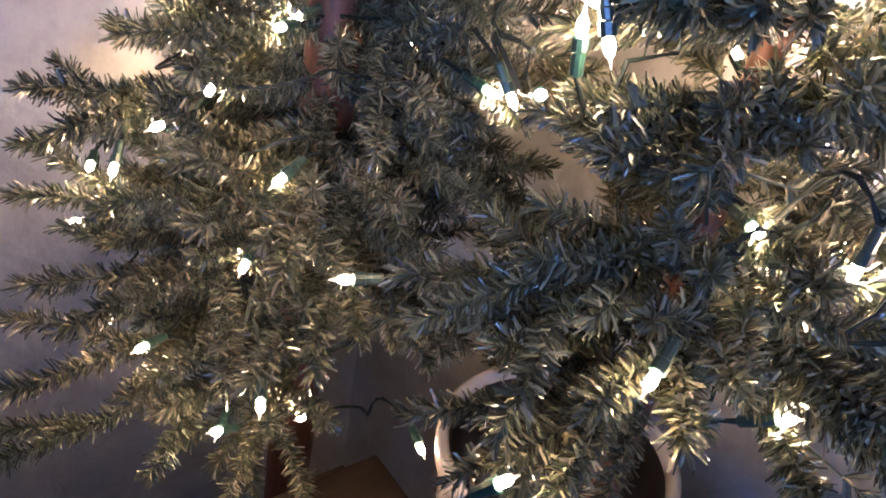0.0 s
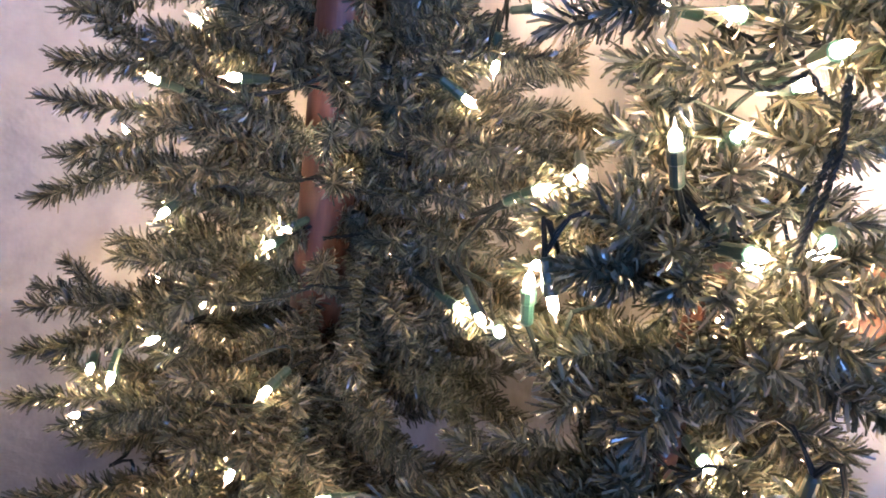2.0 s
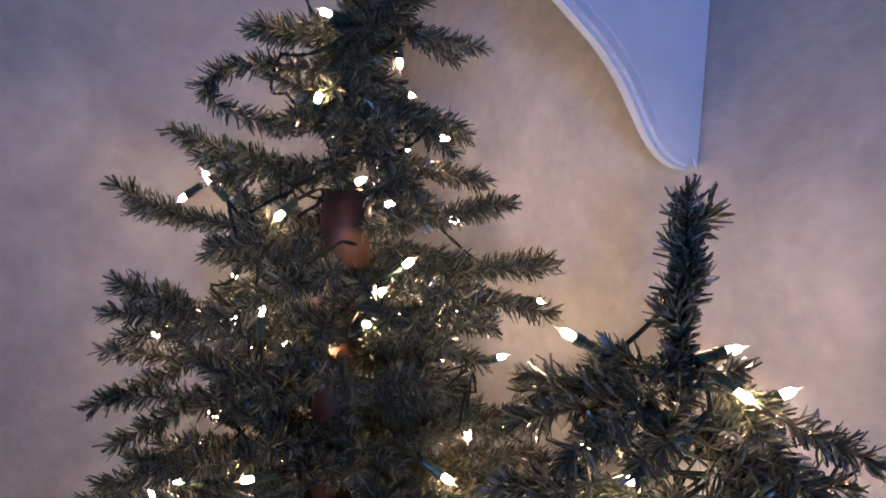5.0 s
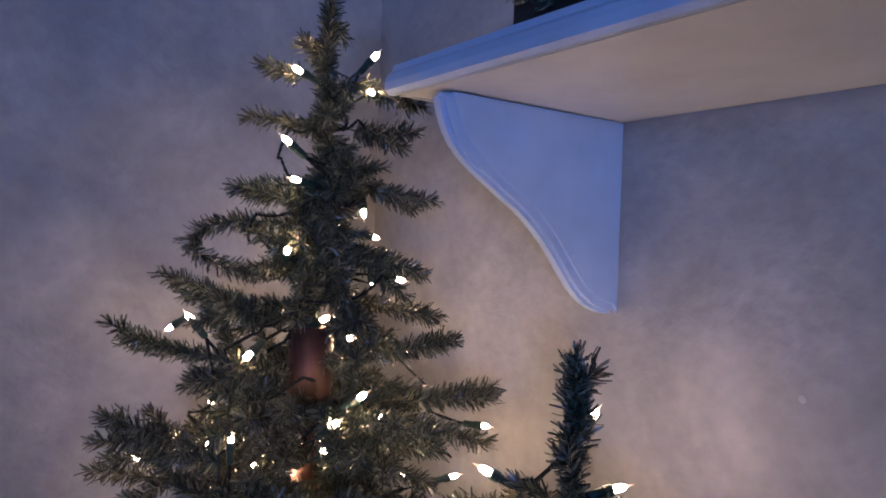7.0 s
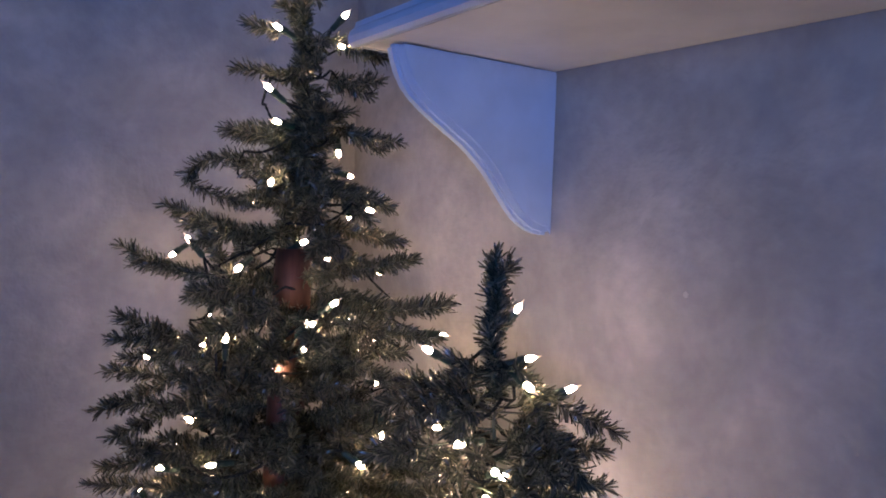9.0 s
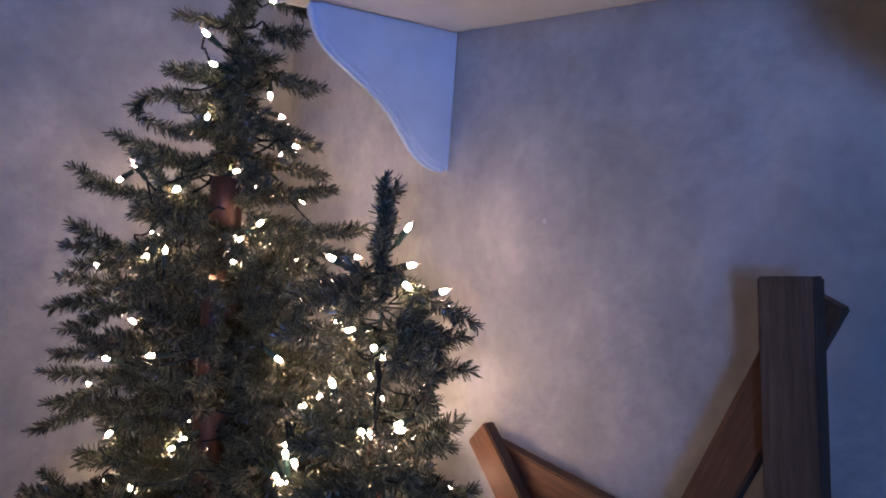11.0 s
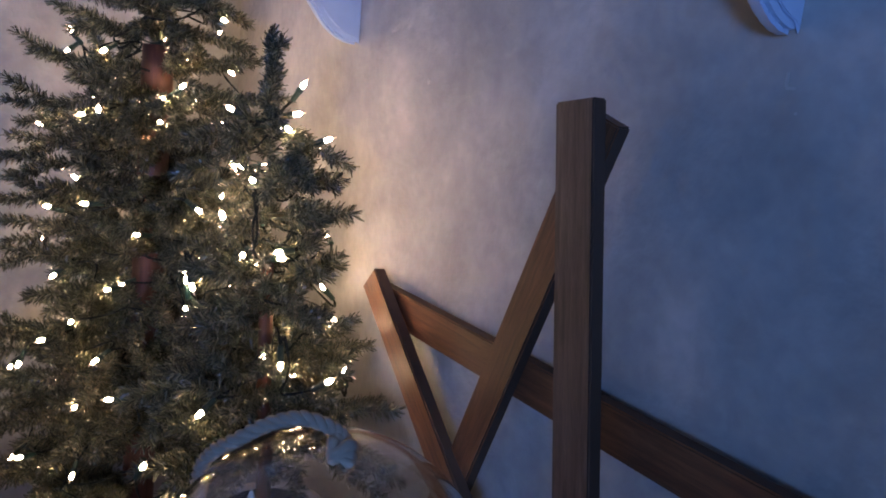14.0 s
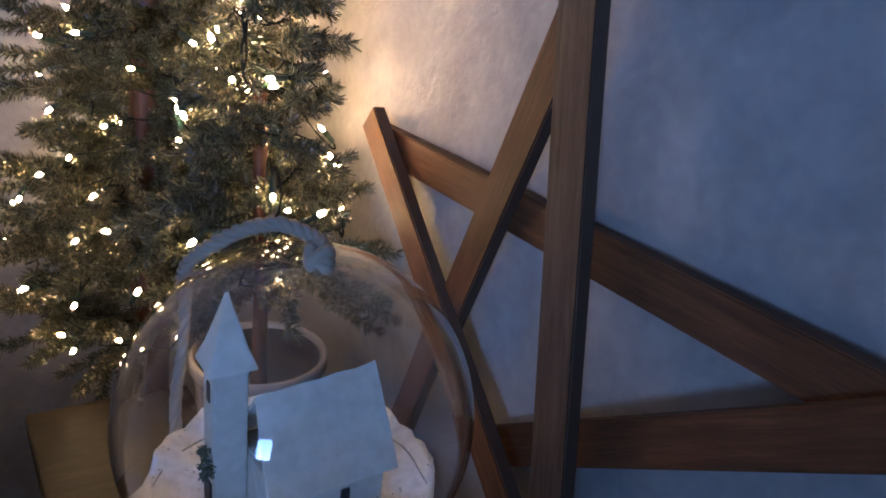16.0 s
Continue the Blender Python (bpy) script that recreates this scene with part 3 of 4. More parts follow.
for reach, head, z0, z1 in [(0.13, -53, 0.80, 0.744), (0.14, 4, 0.69, 0.642), (0.11, 133, 0.79, 0.768), (0.217, -27, 0.34, 0.336), (0.20, 21, 0.45, 0.425), (0.09, -150, 0.78, 0.77), (0.10, -20, 0.75, 0.70), (0.10, 80, 0.80, 0.77), (0.12, -100, 0.74, 0.72), (0.12, 170, 0.73, 0.72), (0.18, -160, 0.33, 0.30), (0.20, -178, 0.30, 0.27), (0.155, -140, 0.38, 0.35), (0.14, -168, 0.42, 0.40), (0.17, -20, 0.29, 0.28), (0.15, 165, 0.36, 0.35), (0.14, -45, 0.36, 0.35), (0.23, -78, 0.40, 0.33), (0.24, -64, 0.36, 0.265), (0.25, -66, 0.38, 0.325)]:
    branch(low, axis_at(z0, LOW_FOOT, LOW_SLOPE), head, math.degrees(math.atan2(z1 - z0, reach)) - 3, math.hypot(reach, z1 - z0), rng, curl=6, straight=True, limit=star_side)
z, k = 0.32, 0
while z < 0.80:
    R = profile(z, LOW_SHAPE)
    count = 8 if z < 0.66 else 7
    for j in range(count):
        head = k * 41 + j * 360 / count + rng.uniform(-14, 14)
        L = R * rng.uniform(0.75, 1.02)
        L = max(L, 0.05)
        branch(low, axis_at(z + rng.uniform(-0.012, 0.012), LOW_FOOT, LOW_SLOPE), head, rng.uniform(-14, 14) if z > 0.42 else rng.uniform(-4, 14), L, rng, limit=star_side)
    k += 1
    z += 0.047
# a few longer branches between the two trees
rng_more = np.random.default_rng(31)
for tree, reach, head, z0, z1 in [
    (low, 0.125, -176, 0.79, 0.762),
    (low, 0.085, -160, 0.77, 0.75),
    (big, 0.13, -100, 0.82, 0.79),
    (big, 0.14, -84, 0.765, 0.735),
    (big, 0.13, -112, 0.71, 0.69),
    (big, 0.14, -92, 0.65, 0.63),
    (big, 0.237, -37, 0.643, 0.643),
    (big, 0.3, -33, 0.605, 0.585),
    (big, 0.225, -47, 0.596, 0.586),
    (big, 0.172, -36, 0.762, 0.752),
    (big, 0.287, -111, 0.313, 0.263),
    (big, 0.303, -118, 0.295, 0.235),
    (big, 0.254, -101, 0.273, 0.223),
    (big, 0.25, -90, 0.228, 0.178),
    (low, 0.209, 165, 0.421, 0.361),
    (low, 0.13, -150, 0.29, 0.22),
    (low, 0.12, 131, 0.29, 0.25),
    (low, 0.11, 110, 0.28, 0.24),
    (low, 0.13, 92, 0.27, 0.22),
    (low, 0.13, 150, 0.26, 0.22),
    (low, 0.14, -172, 0.27, 0.21),
    (low, 0.10, -158, 0.60, 0.585),
    (big, 0.27, -84, 0.47, 0.44),
    (big, 0.25, -72, 0.50, 0.48),
    (big, 0.28, -65, 0.46, 0.43),
    (big, 0.25, -60, 0.54, 0.52),
    (big, 0.30, -78, 0.39, 0.35),
    (big, 0.28, -52, 0.42, 0.40),
    (big, 0.31, -84, 0.60, 0.585),
    (big, 0.28, -74, 0.585, 0.57),
    (low, 0.13, 125, 0.55, 0.53),
    (low, 0.12, 140, 0.60, 0.585),
    (low, 0.14, 115, 0.48, 0.46),
    (low, 0.10, 178, 0.575, 0.57),
    (low, 0.10, -142, 0.55, 0.53),
    (low, 0.115, -166, 0.51, 0.49),
    (low, 0.09, -120, 0.57, 0.55),
    (low, 0.085, -150, 0.65, 0.63),
]:
    at, lim = (axis_at(z0, BIG_FOOT, BIG_SLOPE), keep_inside) if tree is big else (axis_at(z0, LOW_FOOT, LOW_SLOPE), star_side)
    branch(tree, at, head, math.degrees(math.atan2(z1 - z0, reach)) + 2, math.hypot(reach, z1 - z0), rng_more, curl=-6, straight=True, limit=lim)


# the black stand under the tall trunk
def stand(x, y, turn, reach, label):
    s = empty("tree_stand", pose(x, y, FLOOR, 0, 0, turn), label, "tree stand", "tree stands")
    part("foot", box(-reach, reach, -0.022, 0.022, 0, 0.019, 0.003), M_BLACK, s)
    part("foot", box(-0.022, 0.022, 0.0225, reach, 0, 0.019, 0.003), M_BLACK, s)
    part("foot", box(-0.022, 0.022, -reach, -0.0225, 0, 0.019, 0.003), M_BLACK, s)


stand(BIG_FOOT[0], BIG_FOOT[1], 20, 0.17, "black wooden cross stand under the tall tree")

# ---- the light strings ----
BULB_L, SOCK_L = 0.019, 0.026


def bulb_mesh():
    bm = lathe([(0.0026, 0.0), (0.0034, 0.002), (0.0036, 0.0065), (0.0030, 0.0095), (0.0017, 0.0118), (0.0010, 0.0150), (0.0003, 0.0190)], 8, True)
    me = bpy.data.meshes.new("bulb")
    bm.to_mesh(me)
    bm.free()
    me.materials.append(M_BULB)
    me.materials.append(M_TIP)
    for f in me.polygons:
        f.material_index = 1 if f.center.z > 0.0108 else 0
    return me


def socket_mesh():
    bm = lathe([(0.0030, -SOCK_L), (0.0046, -SOCK_L + 0.002), (0.0046, -0.010), (0.0056, -0.009), (0.0056, -0.001), (0.0044, 0.0)], 10, True)
    me = bpy.data.meshes.new("socket")
    bm.to_mesh(me)
    bm.free()
    me.materials.append(M_SOCKET)
    return me


BULB_ME, SOCK_ME = bulb_mesh(), socket_mesh()
# bulbs whose pointing shows clearly: way from socket to tip
POINTED = {(.683, .763, .771): (0.9, -0.35, -0.15), (.487, .535, .809): (-0.8, 0.45, 0.5), (.599, .408, .777): (0.75, -0.45, 0.35), (.594, .495, .857): (0.45, -0.3, 0.85), (.556, .429, .811): (0.9, -0.5, 0.25), (.362, .847, .782): (0.02, 0, 1), (.432, .842, .724): (0, -0.1, -1), (.279, .945, .742): (-0.95, 0.3, 0.1), (.532, .83, 1.256): (0.6, -0.2, 0.75), (.551, .731, .639): (0.05, 0, -1), (.405, .82, 1.133): (-0.7, 0, 0.5), (.672, .813, .692): (0.9, -0.4, 0.2), (.491, .515, .721): (-0.95, 0.3, 0.1), (.425, .84, 1.222): (-0.8, 0.1, 0.35), (.329, .723, .345): (-0.8, -0.2, -0.45), (.325, .597, .326): (-0.95, 0.2, 0.1), (.504, .337, .449): (0.05, 0, -1), (.583, .83, .964): (0.9, -0.3, -0.2), (.559, .897, 1.051): (0.1, 0, -1), (.327, .911, .917): (-0.3, 0.1, 0.4), (.415, .501, .559): (-0.95, 0.3, 0.05)}


def twisted_cord(points, name, parent):
    bm = bmesh.new()
    pts = [Vector(p) for p in points]
    for phase in (0.0, math.pi):
        line, t = [], phase
        for i, p in enumerate(pts):
            d = (pts[min(i + 1, len(pts) - 1)] - pts[max(i - 1, 0)]).normalized()
            a = d.orthogonal().normalized()
            line.append(p + 0.0012 * (math.cos(t) * a + math.sin(t) * d.cross(a)))
            t += 1.3
        tube(line, 0.00115, 5, bm)
    return part(name, bm, M_CORD, parent)


def light_string(spots, foot, slope, wind, hang, label):
    st = empty("string_lights", pose(0, 0, 0), label, "string lights", "light strings")
    r = random.Random(3)
    ends = []
    for p in spots:
        c = axis_at(p[2], foot, slope)
        out = Vector((p[0] - c[0], p[1] - c[1], 0)).normalized()
        d = Vector(POINTED[p]) if p in POINTED else out * r.uniform(0.3, 1.0) + Vector((r.uniform(-0.7, 0.7), r.uniform(-0.7, 0.3), r.uniform(-0.7, 0.8)))
        d.normalize()
        q = d.to_track_quat("Z", "Y").to_matrix().to_4x4()
        q.translation = Vector(p) - d * BULB_L * 0.45
        so = new("socket", SOCK_ME)
        so.parent = st
        so.matrix_basis = q
        bu = new("bulb", BULB_ME)
        bu.parent = so
        ends.append((Vector(p) - d * (BULB_L * 0.45 + SOCK_L), c, d))
    # the cord wanders from socket to socket, winding round the tree from the bottom up
    order = [min(ends, key=lambda e: e[0].z)]
    rest = [e for e in ends if e is not order[0]]
    while rest:
        nxt = min(rest, key=lambda e: (e[0] - order[-1][0]).length + 0.8 * max(0, e[0].z - order[-1][0].z))
        rest.remove(nxt)
        order.append(nxt)
    for (a, ca, da), (b, cb, db) in zip(order, order[1:]):
        gap = (b - a).length
        if gap > 0.16:
            continue
        pts = []
        n = max(6, int(gap / 0.008))
        sag = Vector((r.uniform(-0.015, 0.015), r.uniform(-0.015, 0.015), -0.12 * gap))
        for i in range(n + 1):
            t = i / n
            p = a.lerp(b, t) - da * 0.035 * math.sin(math.pi * min(1, t * 2)) * (t < 0.5) - db * 0.035 * math.sin(math.pi * min(1, (1 - t) * 2)) * (t > 0.5)
            p += sag * math.sin(math.pi * t)
            p.x, p.y = min(p.x, EAST - 0.01), min(p.y, NORTH - 0.01)
            pts.append(p)
        twisted_cord(pts, "cord", st)
    for line in hang:
        twisted_cord(spline(line, 14), "cord", st)
    # the rest of the cord, wound round between the branches
    top, low_z, turns, shape = wind
    for k in range(turns):
        pts, a0 = [], k * 2 * math.pi + r.uniform(0, 1)
        span = r.uniform(3.6, 5.4)
        for i in range(90):
            t = i / 89
            z = low_z + (top - low_z) * (k + t * span / 6.283) / turns + 0.012 * math.sin(7 * t + k)
            a = a0 + span * t
            rad = profile(z, shape) * (0.42 + 0.12 * math.sin(5 * t + 2 * k)) + 0.012
            c = axis_at(z, foot, slope)
            pts.append((min(c[0] + rad * math.cos(a), EAST - 0.02), min(c[1] + rad * math.sin(a), NORTH - 0.02), z - 0.015 * abs(math.sin(3 * a))))
        twisted_cord(pts, "cord", st)
    return st


light_string(TALL_A + TALL_B + BACK_A, BIG_FOOT, BIG_SLOPE, (1.2, 0.05, 11, BIG_SHAPE), [[(.63, .77, .735), (.60, .79, .765), (.585, .80, .79)], [(.45, .79, .745), (.50, .772, .738), (.56, .785, .752)], [(.40, .76, .475), (.45, .775, .468), (.50, .785, .472)]], "green-corded string of lit clear mini bulbs in the tall tree")
light_string(LOW_A + BACK_B, LOW_FOOT, LOW_SLOPE, (0.82, 0.32, 6, LOW_SHAPE), [[(.470, .378, .705), (.474, .374, .68), (.468, .374, .65), (.472, .376, .615), (.480, .380, .60)], [(.468, .377, .70), (.470, .371, .675), (.474, .372, .645), (.469, .374, .612)]], "green-corded string of lit clear mini bulbs in the low tree")

# ---- the pot between the trees ----
pot = empty("glazed_pot", pose(0.560, 0.520, FLOOR), "tall off-white glazed pot with a thick rim holding the low tree", "pot")
RIM = 0.102 - FLOOR
outer = [(0.074, 0.0), (0.080, 0.01), (0.090, 0.25), (0.104, RIM - 0.20), (0.109, RIM - 0.145), (0.113, RIM - 0.10), (0.116, RIM - 0.05), (0.118, RIM - 0.036), (0.1245, RIM - 0.033), (0.1275, RIM - 0.026), (0.1285, RIM - 0.010), (0.1270, RIM - 0.002), (0.123, RIM), (0.117, RIM - 0.003), (0.1145, RIM - 0.012)]
pb = lathe(outer, 96)
for v in pb.verts:
    if v.co.z < RIM - 0.035:
        a = math.atan2(v.co.y, v.co.x)
        k = 1 + 0.010 * math.cos(24 * a)
        v.co.x *= k
        v.co.y *= k
part("body", pb, M_POT, pot, smooth=True)
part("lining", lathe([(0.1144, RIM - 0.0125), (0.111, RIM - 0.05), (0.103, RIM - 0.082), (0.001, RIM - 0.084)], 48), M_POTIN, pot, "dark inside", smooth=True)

# ---- the side table ----
TX0, TX1, TY0, TY1 = 0.195, 0.475, -0.85, 0.715
table = empty("side_table", pose(0, 0, FLOOR), "long narrow brown wooden side table under the glass dome", "table")
H = TABLE - FLOOR
part("tabletop", box(TX0, TX1, TY0, TY1, H - 0.03, H, 0.003), M_CRATE, table)
for x0, x1, y0, y1 in ((TX0 + 0.03, TX0 + 0.05, TY0 + 0.07, TY1 - 0.07), (TX1 - 0.05, TX1 - 0.03, TY0 + 0.07, TY1 - 0.07), (TX0 + 0.07, TX1 - 0.07, TY0 + 0.03, TY0 + 0.05), (TX0 + 0.07, TX1 - 0.07, TY1 - 0.05, TY1 - 0.03)):
    part("apron", box(x0, x1, y0, y1, H - 0.10, H - 0.0305), M_CRATE, table)
for x in (TX0 + 0.025, TX1 - 0.065):
    for y in (TY0 + 0.025, TY1 - 0.065):
        part("leg", box(x, x + 0.04, y, y + 0.04, 0, H - 0.0305, 0.003), M_CRATE, table)

# ---- snow and the glass dome with its church ----
DC, DR = Vector((0.400, -0.007, 0.330)), 0.181
mound = bmesh.new()
rings = []
for i in range(15):
    rr = 0.001 + 0.31 * i / 14
    ring = []
    for k in range(72):
        a = 2 * math.pi * k / 72
        x, y = rr * math.cos(a), rr * math.sin(a)
        z = 0.118 + 0.012 * noise.noise((x * 22, y * 22, 1.7)) - (0.0 if i < 11 else 0.178 * ((i - 11) / 3) ** 1.6)
        w = 1 + (0.10 * noise.noise((math.cos(a) * 2.2, math.sin(a) * 2.2, 4.0)) if i > 7 else 0)
        ring.append(mound.verts.new((min(max(DC.x + x * w, 0.202 + 0.02 * noise.noise((y * 14, 0.5, 2))), 0.470), DC.y + y * w, max(z, TABLE + 0.001))))
    rings.append(ring)
for a, b in zip(rings, rings[1:]):
    for k in range(72):
        mound.faces.new((a[k], a[(k + 1) % 72], b[(k + 1) % 72], b[k]))
mound.faces.new(rings[0][::-1])
tagged(part("snow_blanket", mound, M_SNOW, None, smooth=True), "white cotton snow blanket heaped under the glass dome", "snow blanket")

dome = empty("glass_dome", pose(*DC), "clear round glass cloche with a rope handle over a snowy church", "glass dome")
sphere = [(DR * math.sin(t), DR * math.cos(t)) for t in np.linspace(0.004, 2.72, 48)]
inner = [((DR - 0.003) * math.sin(t), (DR - 0.003) * math.cos(t)) for t in np.linspace(2.72, 0.004, 40)]
gbm = lathe(sphere + inner, 72)
bmesh.ops.recalc_face_normals(gbm, faces=gbm.faces[:])
gl = part("glass", gbm, M_GLASS, dome, "clear glass", smooth=True)
gl.visible_shadow = False


def rope(points, radius, name, parent, strands=3):
    bm = bmesh.new()
    pts = [Vector(p) for p in points]
    for s in range(strands):
        line, t = [], 2 * math.pi * s / strands
        for i, p in enumerate(pts):
            d = (pts[min(i + 1, len(pts) - 1)] - pts[max(i - 1, 0)]).normalized()
            a = (Vector((0.2, 0.9, 0.3)) - d * d.dot(Vector((0.2, 0.9, 0.3)))).normalized()
            line.append(p + radius * 0.5 * (math.cos(t) * a + math.sin(t) * d.cross(a)))
            t += 0.42
        tube(line, radius * 0.58, 7, bm)
    return part(name, bm, M_ROPE, parent, smooth=True)


rope(spline([(0.001, -0.010, 0.172), (0.010, -0.012, 0.184), (0.002, -0.004, 0.196), (-0.022, 0.017, 0.204), (-0.048, 0.036, 0.195), (-0.072, 0.056, 0.175), (-0.083, 0.092, 0.147), (-0.080, 0.135, 0.107), (-0.071, 0.172, 0.053), (-0.071, 0.184, -0.011), (-0.082, 0.172, -0.062), (-0.09, 0.14, -0.110)], 16), 0.0075, "handle", dome)
knot = bmesh.new()
for k in range(3):
    ring = [(0.0095 * math.cos(a + k) * (1 if k else 0.8), 0.009 * math.sin(a + k), 0.005 * math.sin(2 * a + k) + 0.0055 * (k - 1)) for a in np.linspace(0, 2 * math.pi, 20)]
    tube([Vector(p) + Vector((0.002, -0.020, 0.181)) for p in ring], 0.0062, 8, knot)
part("knot", knot, M_ROPE, dome, "knotted rope end", smooth=True)

# snow inside the dome
inside = bmesh.new()
rings = []
SNOW_TOP = 0.238
for i in range(17):
    rr = 0.001 + 0.156 * i / 16
    ring = []
    for k in range(96):
        a = 2 * math.pi * k / 96
        x, y = rr * math.cos(a), rr * math.sin(a)
        edge = (i / 16) ** 3
        z = SNOW_TOP + 0.012 * noise.noise((x * 18, y * 18, 3.1)) + 0.004 * noise.noise((x * 70, y * 70, 5.5)) + edge * (0.020 + 0.010 * abs(noise.noise((math.cos(a) * 4, math.sin(a) * 4, 2.0))))
        w = 1 - 0.035 * edge * (1 + noise.noise((math.cos(a) * 9, math.sin(a) * 9, 8.0)))
        ring.append(inside.verts.new((DC.x + x * w, DC.y + y * w, z)))
    rings.append(ring)
for rr, z in ((0.148, 0.238), (0.125, 0.210), (0.095, 0.190), (0.05, 0.182)):
    rings.append([inside.verts.new((DC.x + rr * math.cos(2 * math.pi * k / 96), DC.y + rr * math.sin(2 * math.pi * k / 96), z)) for k in range(96)])
for a, b in zip(rings, rings[1:]):
    for k in range(96):
        inside.faces.new((a[k], a[(k + 1) % 96], b[(k + 1) % 96], b[k]))
inside.faces.new(rings[0][::-1])
inside.faces.new(rings[-1])
tagged(part("artificial_snow", inside, M_SNOW, None, smooth=True), "white fluffy artificial snow filling the glass dome", "snow")

glitter = bmesh.new()
gr = random.Random(19)
for k in range(420):
    a, q = gr.uniform(0, 2 * math.pi), 0.158 * math.sqrt(gr.random())
    c = Vector((DC.x + q * math.cos(a), DC.y + q * math.sin(a), SNOW_TOP + 0.012 + 0.012 * noise.noise((q * math.cos(a) * 18, q * math.sin(a) * 18, 3.1)) + 0.02 * (q / 0.156) ** 3))
    n = Vector((gr.gauss(0, 0.6), gr.gauss(0, 0.6), 1)).normalized()
    u = n.orthogonal().normalized() * gr.uniform(0.0008, 0.0016)
    w = n.cross(u)
    glitter.faces.new([glitter.verts.new(c + d) for d in (u, w, -u, -w)])
flakes = part("glitter", glitter, M_METAL, bpy.data.objects["artificial_snow"], "silver glitter flakes")
flakes["kind"] = "stuff"

church = empty("toy_church", pose(0.3245, -0.001, 0.205), "small matt white ceramic church with a pointed steeple in snow", "church ornament")
TW = 0.0168
part("tower", box(-TW, TW, -TW, TW, -0.02, 0.197, 0.002), M_CHURCH, church)
spire = bmesh.new()
base = [spire.verts.new((x * 0.0238, y * 0.0238, 0.1975)) for x, y in ((-1, -1), (1, -1), (1, 1), (-1, 1))]
waist = [spire.verts.new((x * 0.0158, y * 0.0158, 0.219)) for x, y in ((-1, -1), (1, -1), (1, 1), (-1, 1))]
tip = spire.verts.new((0, 0, 0.276))
spire.faces.new(base[::-1])
for k in range(4):
    spire.faces.new((base[k], base[(k + 1) % 4], waist[(k + 1) % 4], waist[k]))
    spire.faces.new((waist[k], waist[(k + 1) % 4], tip))
bmesh.ops.bevel(spire, geom=spire.edges[:], offset=0.0012, segments=2, affect="EDGES")
part("spire", spire, M_CHURCH, church)
NY, NW, EAVE, RIDGE, X0, X1 = -0.030, 0.054, 0.099, 0.178, 0.0175, 0.146
part("nave", box(X0, X1 - 0.006, NY - NW + 0.006, NY + NW - 0.006, -0.02, EAVE + 0.004, 0.002), M_CHURCH, church)


def roof_side(sign):
    a = [(X0 - 0.010 * (sign < 0), NY + sign * (NW + 0.006), EAVE - 0.008), (X1, NY + sign * (NW + 0.006), EAVE - 0.008), (X1, NY, RIDGE), (X0, NY, RIDGE - 0.011)]
    bm = bmesh.new()
    n = 12
    lo, hi = [], []
    for i in range(n + 1):
        for j in range(n + 1):
            s, t = i / n, j / n
            p = (Vector(a[0]) * (1 - s) + Vector(a[1]) * s) * (1 - t) + (Vector(a[3]) * (1 - s) + Vector(a[2]) * s) * t
            lo.append(bm.verts.new(p))
            up = Vector((0, sign * 0.8 * (1 - t), 0.6 + 0.4 * t)) * 0.006
            hi.append(bm.verts.new(p + up * (1 + 0.5 * noise.noise((p.x * 60, p.y * 60, p.z * 60)))))
    for i in range(n):
        for j in range(n):
            k = i * (n + 1) + j
            bm.faces.new((lo[k], lo[k + n + 1], lo[k + n + 2], lo[k + 1]))
            bm.faces.new((hi[k], hi[k + 1], hi[k + n + 2], hi[k + n + 1]))
    rim = [i * (n + 1) for i in range(n)] + [n * (n + 1) + j for j in range(n)] + [(n - i) * (n + 1) + n for i in range(n)] + [n - j for j in range(n)]
    for a1, b1 in zip(rim, rim[1:] + rim[:1]):
        bm.faces.new([bm.verts.new(v.co) for v in (lo[a1], hi[a1], hi[b1], lo[b1])])
    bmesh.ops.recalc_face_normals(bm, faces=bm.faces[:])
    return bm


part("roof", roof_side(-1), M_CHURCH, church, smooth=True)
part("roof", roof_side(1), M_CHURCH, church, smooth=True)
for zc in (0.172,):
    part("tower_window", box(-TW - 0.001, -TW + 0.004, -0.005, 0.005, zc - 0.012, zc + 0.010, 0.0008), M_DARK, church, "dark opening")
part("window", box(0.09, 0.10, NY - NW + 0.004, NY - NW + 0.009, 0.045, 0.075, 0.0008), M_DARK, church, "dark opening")
part("door", box(-TW - 0.002, -TW + 0.004, -0.010, 0.010, 0.02, 0.07, 0.001), M_DARK, church, "dark arched door")
wr = bmesh.new()
for k in range(160):
    a = random.uniform(0, 2 * math.pi)
    c = Vector((-TW - 0.004 + random.uniform(-0.004, 0.003), 0.011 * math.cos(a) - 0.004 + random.uniform(-0.004, 0.004), 0.094 + 0.013 * math.sin(a) + random.uniform(-0.004, 0.004)))
    d = Vector((random.uniform(-1, 1), random.uniform(-1, 1), random.uniform(-1, 1))).normalized() * 0.006
    s = d.orthogonal().normalized() * 0.0012
    wr.faces.new([wr.verts.new(p) for p in (c - s, c + s, c + d + s * 0.4, c + d - s * 0.4)])
part("wreath", wr, M_WREATH, church, "dark green wreath")

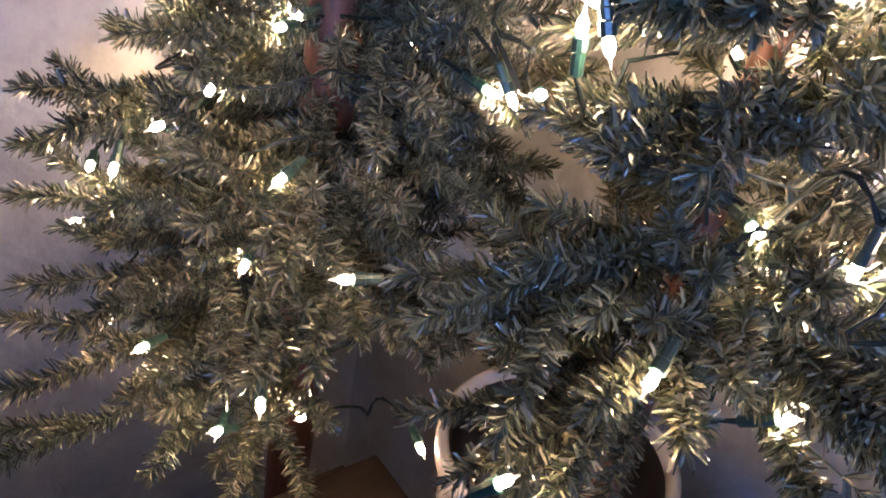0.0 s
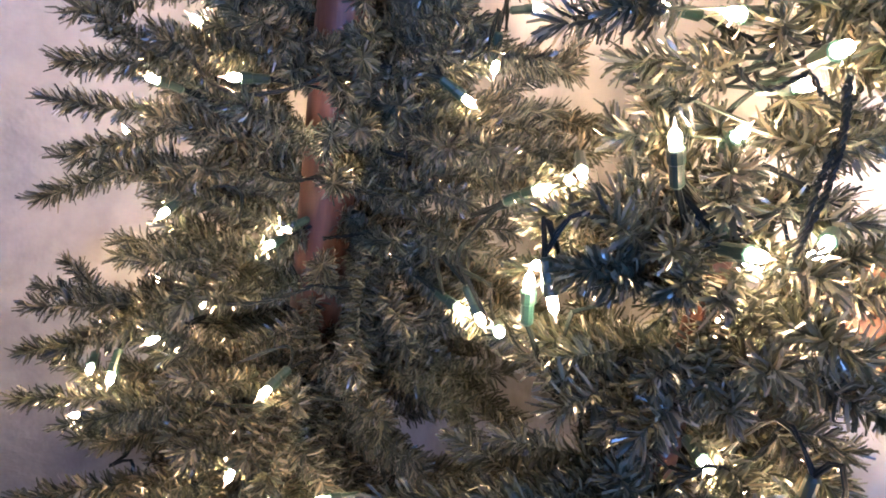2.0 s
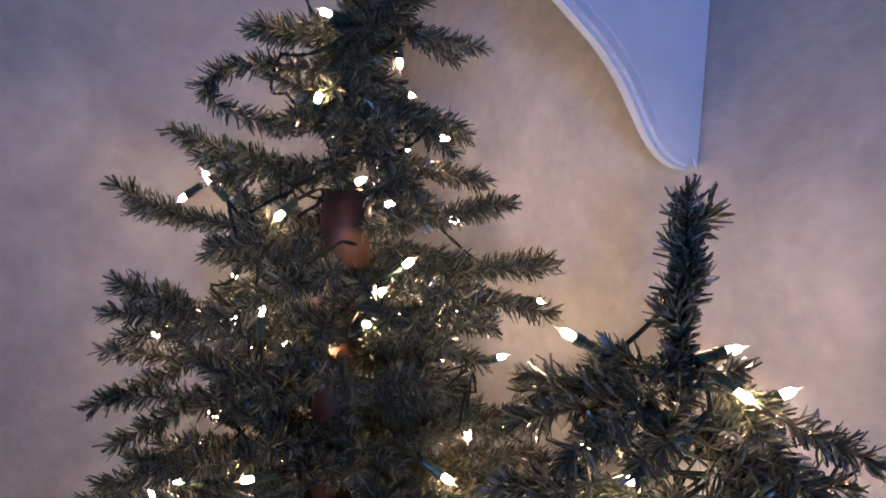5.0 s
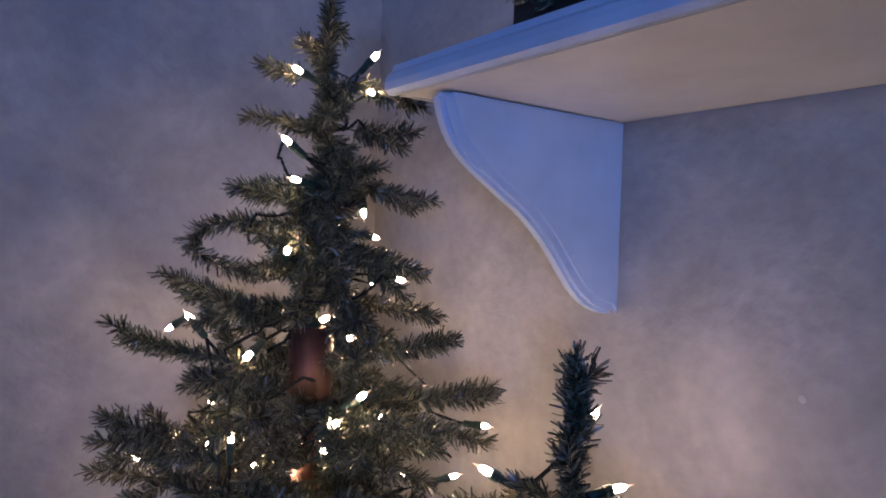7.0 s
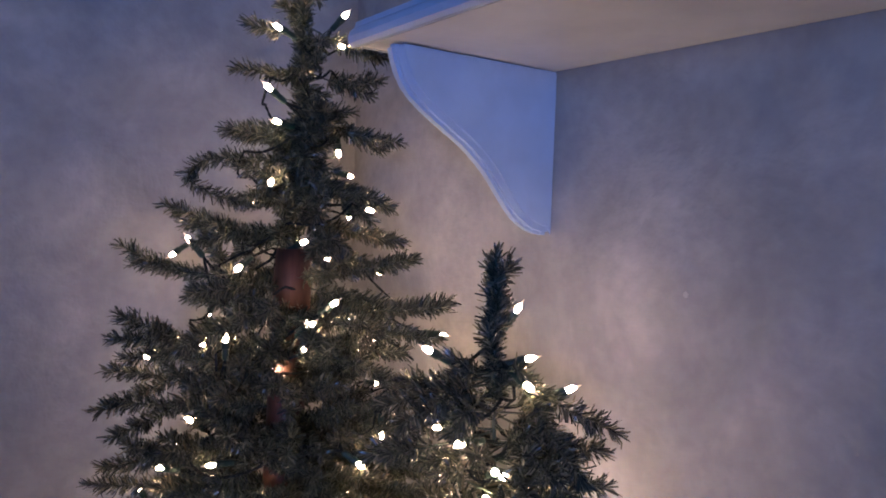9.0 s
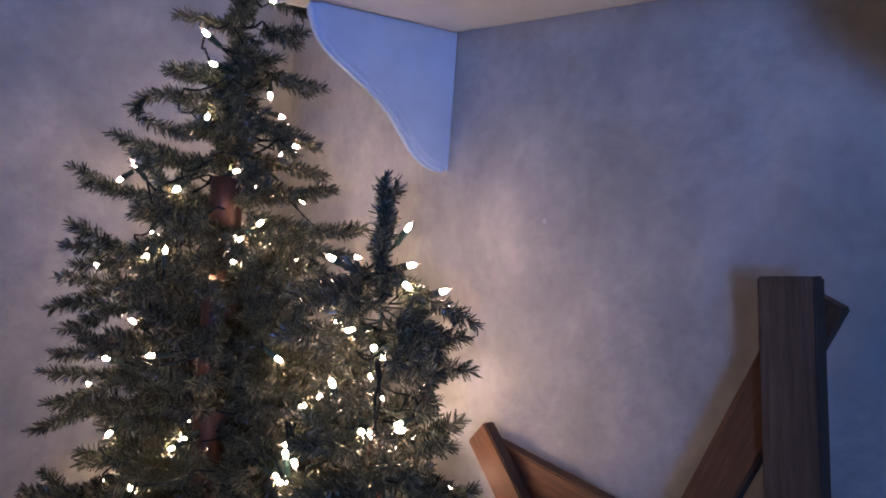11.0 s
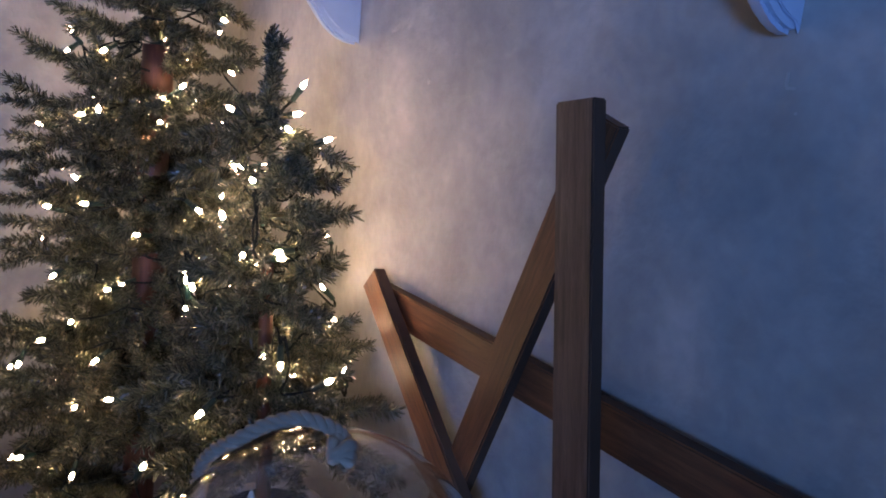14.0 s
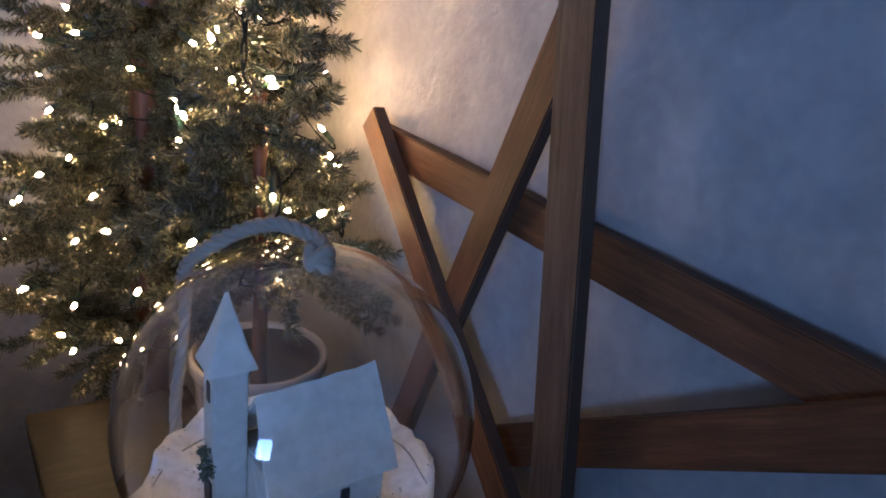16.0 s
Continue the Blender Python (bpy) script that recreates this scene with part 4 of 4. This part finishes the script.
wire_pts = spline([(x, y, SNOW_TOP + 0.016 + 0.003 * math.sin(40 * x)) for x, y in ((0.262, 0.040), (0.289, 0.073), (0.32, 0.087), (0.37, 0.10), (0.43, 0.085), (0.49, 0.05), (0.525, -0.015), (0.516, -0.087))], 10)
tagged(part("silver_wire", tube(wire_pts, 0.0011, 6), M_METAL, None, smooth=True), "thin silver light wire lying on the artificial snow", "wire")

# ---- greenery and a box on the shelf ----
TOP = SHELF_Z + SHELF_T
green = empty("evergreen_garland", pose(0, 0, 0), "dark green artificial evergreen sprays in the planter box", "garland")
for k in range(60):
    front = k < 38
    y0 = rng.uniform(0.345, 0.475)
    x0 = rng.uniform(0.459, 0.466) if front else rng.uniform(0.50, 0.62)
    z0 = TOP + rng.uniform(0.004, 0.05) if front else TOP + 0.035 + 0.05 * rng.random()
    head = rng.uniform(150, 210) if front and k % 3 else rng.uniform(60, 140)
    V, Fc = [], []
    ln = rng.uniform(0.02, 0.04) if front else rng.uniform(0.05, 0.09)
    line = bent((x0, y0, z0), head, rng.uniform(20, 80), ln, 10, rng.uniform(-30, 30), 5)
    for p in line:
        p[0] = max(p[0], 0.457)
        p[1] = min(max(p[1], 0.335), 0.52)
    wire_mesh(V, Fc, line, 0.0015, 0.001)
    nw = len(Fc[0])
    brush(V, Fc, line, 0.015, 2300, rng)
    for arr in V:
        np.clip(arr[:, 0], 0.455, EAST - 0.006, out=arr[:, 0])
        np.clip(arr[:, 1], 0.332, None, out=arr[:, 1])
        np.clip(arr[:, 2], TOP + 0.001, None, out=arr[:, 2])
    quad_object("spray", V, Fc, [(0, nw)], green)
planter = empty("black_planter_box", pose(0.570, 0.413, TOP), "low black planter box on the white shelf, under greenery", "planter box")
for x0, x1, y0, y1 in ((-0.10, -0.09, -0.082, 0.082), (0.09, 0.10, -0.082, 0.082), (-0.0895, 0.0895, -0.082, -0.072), (-0.0895, 0.0895, 0.072, 0.082)):
    part("side", box(x0, x1, y0, y1, 0, 0.035 if abs(y1 - y0) > 0.1 else 0.04, 0.001), M_BLACK, planter)
part("bottom", box(-0.0895, 0.0895, -0.0715, 0.0715, 0, 0.03), M_BLACK, planter)
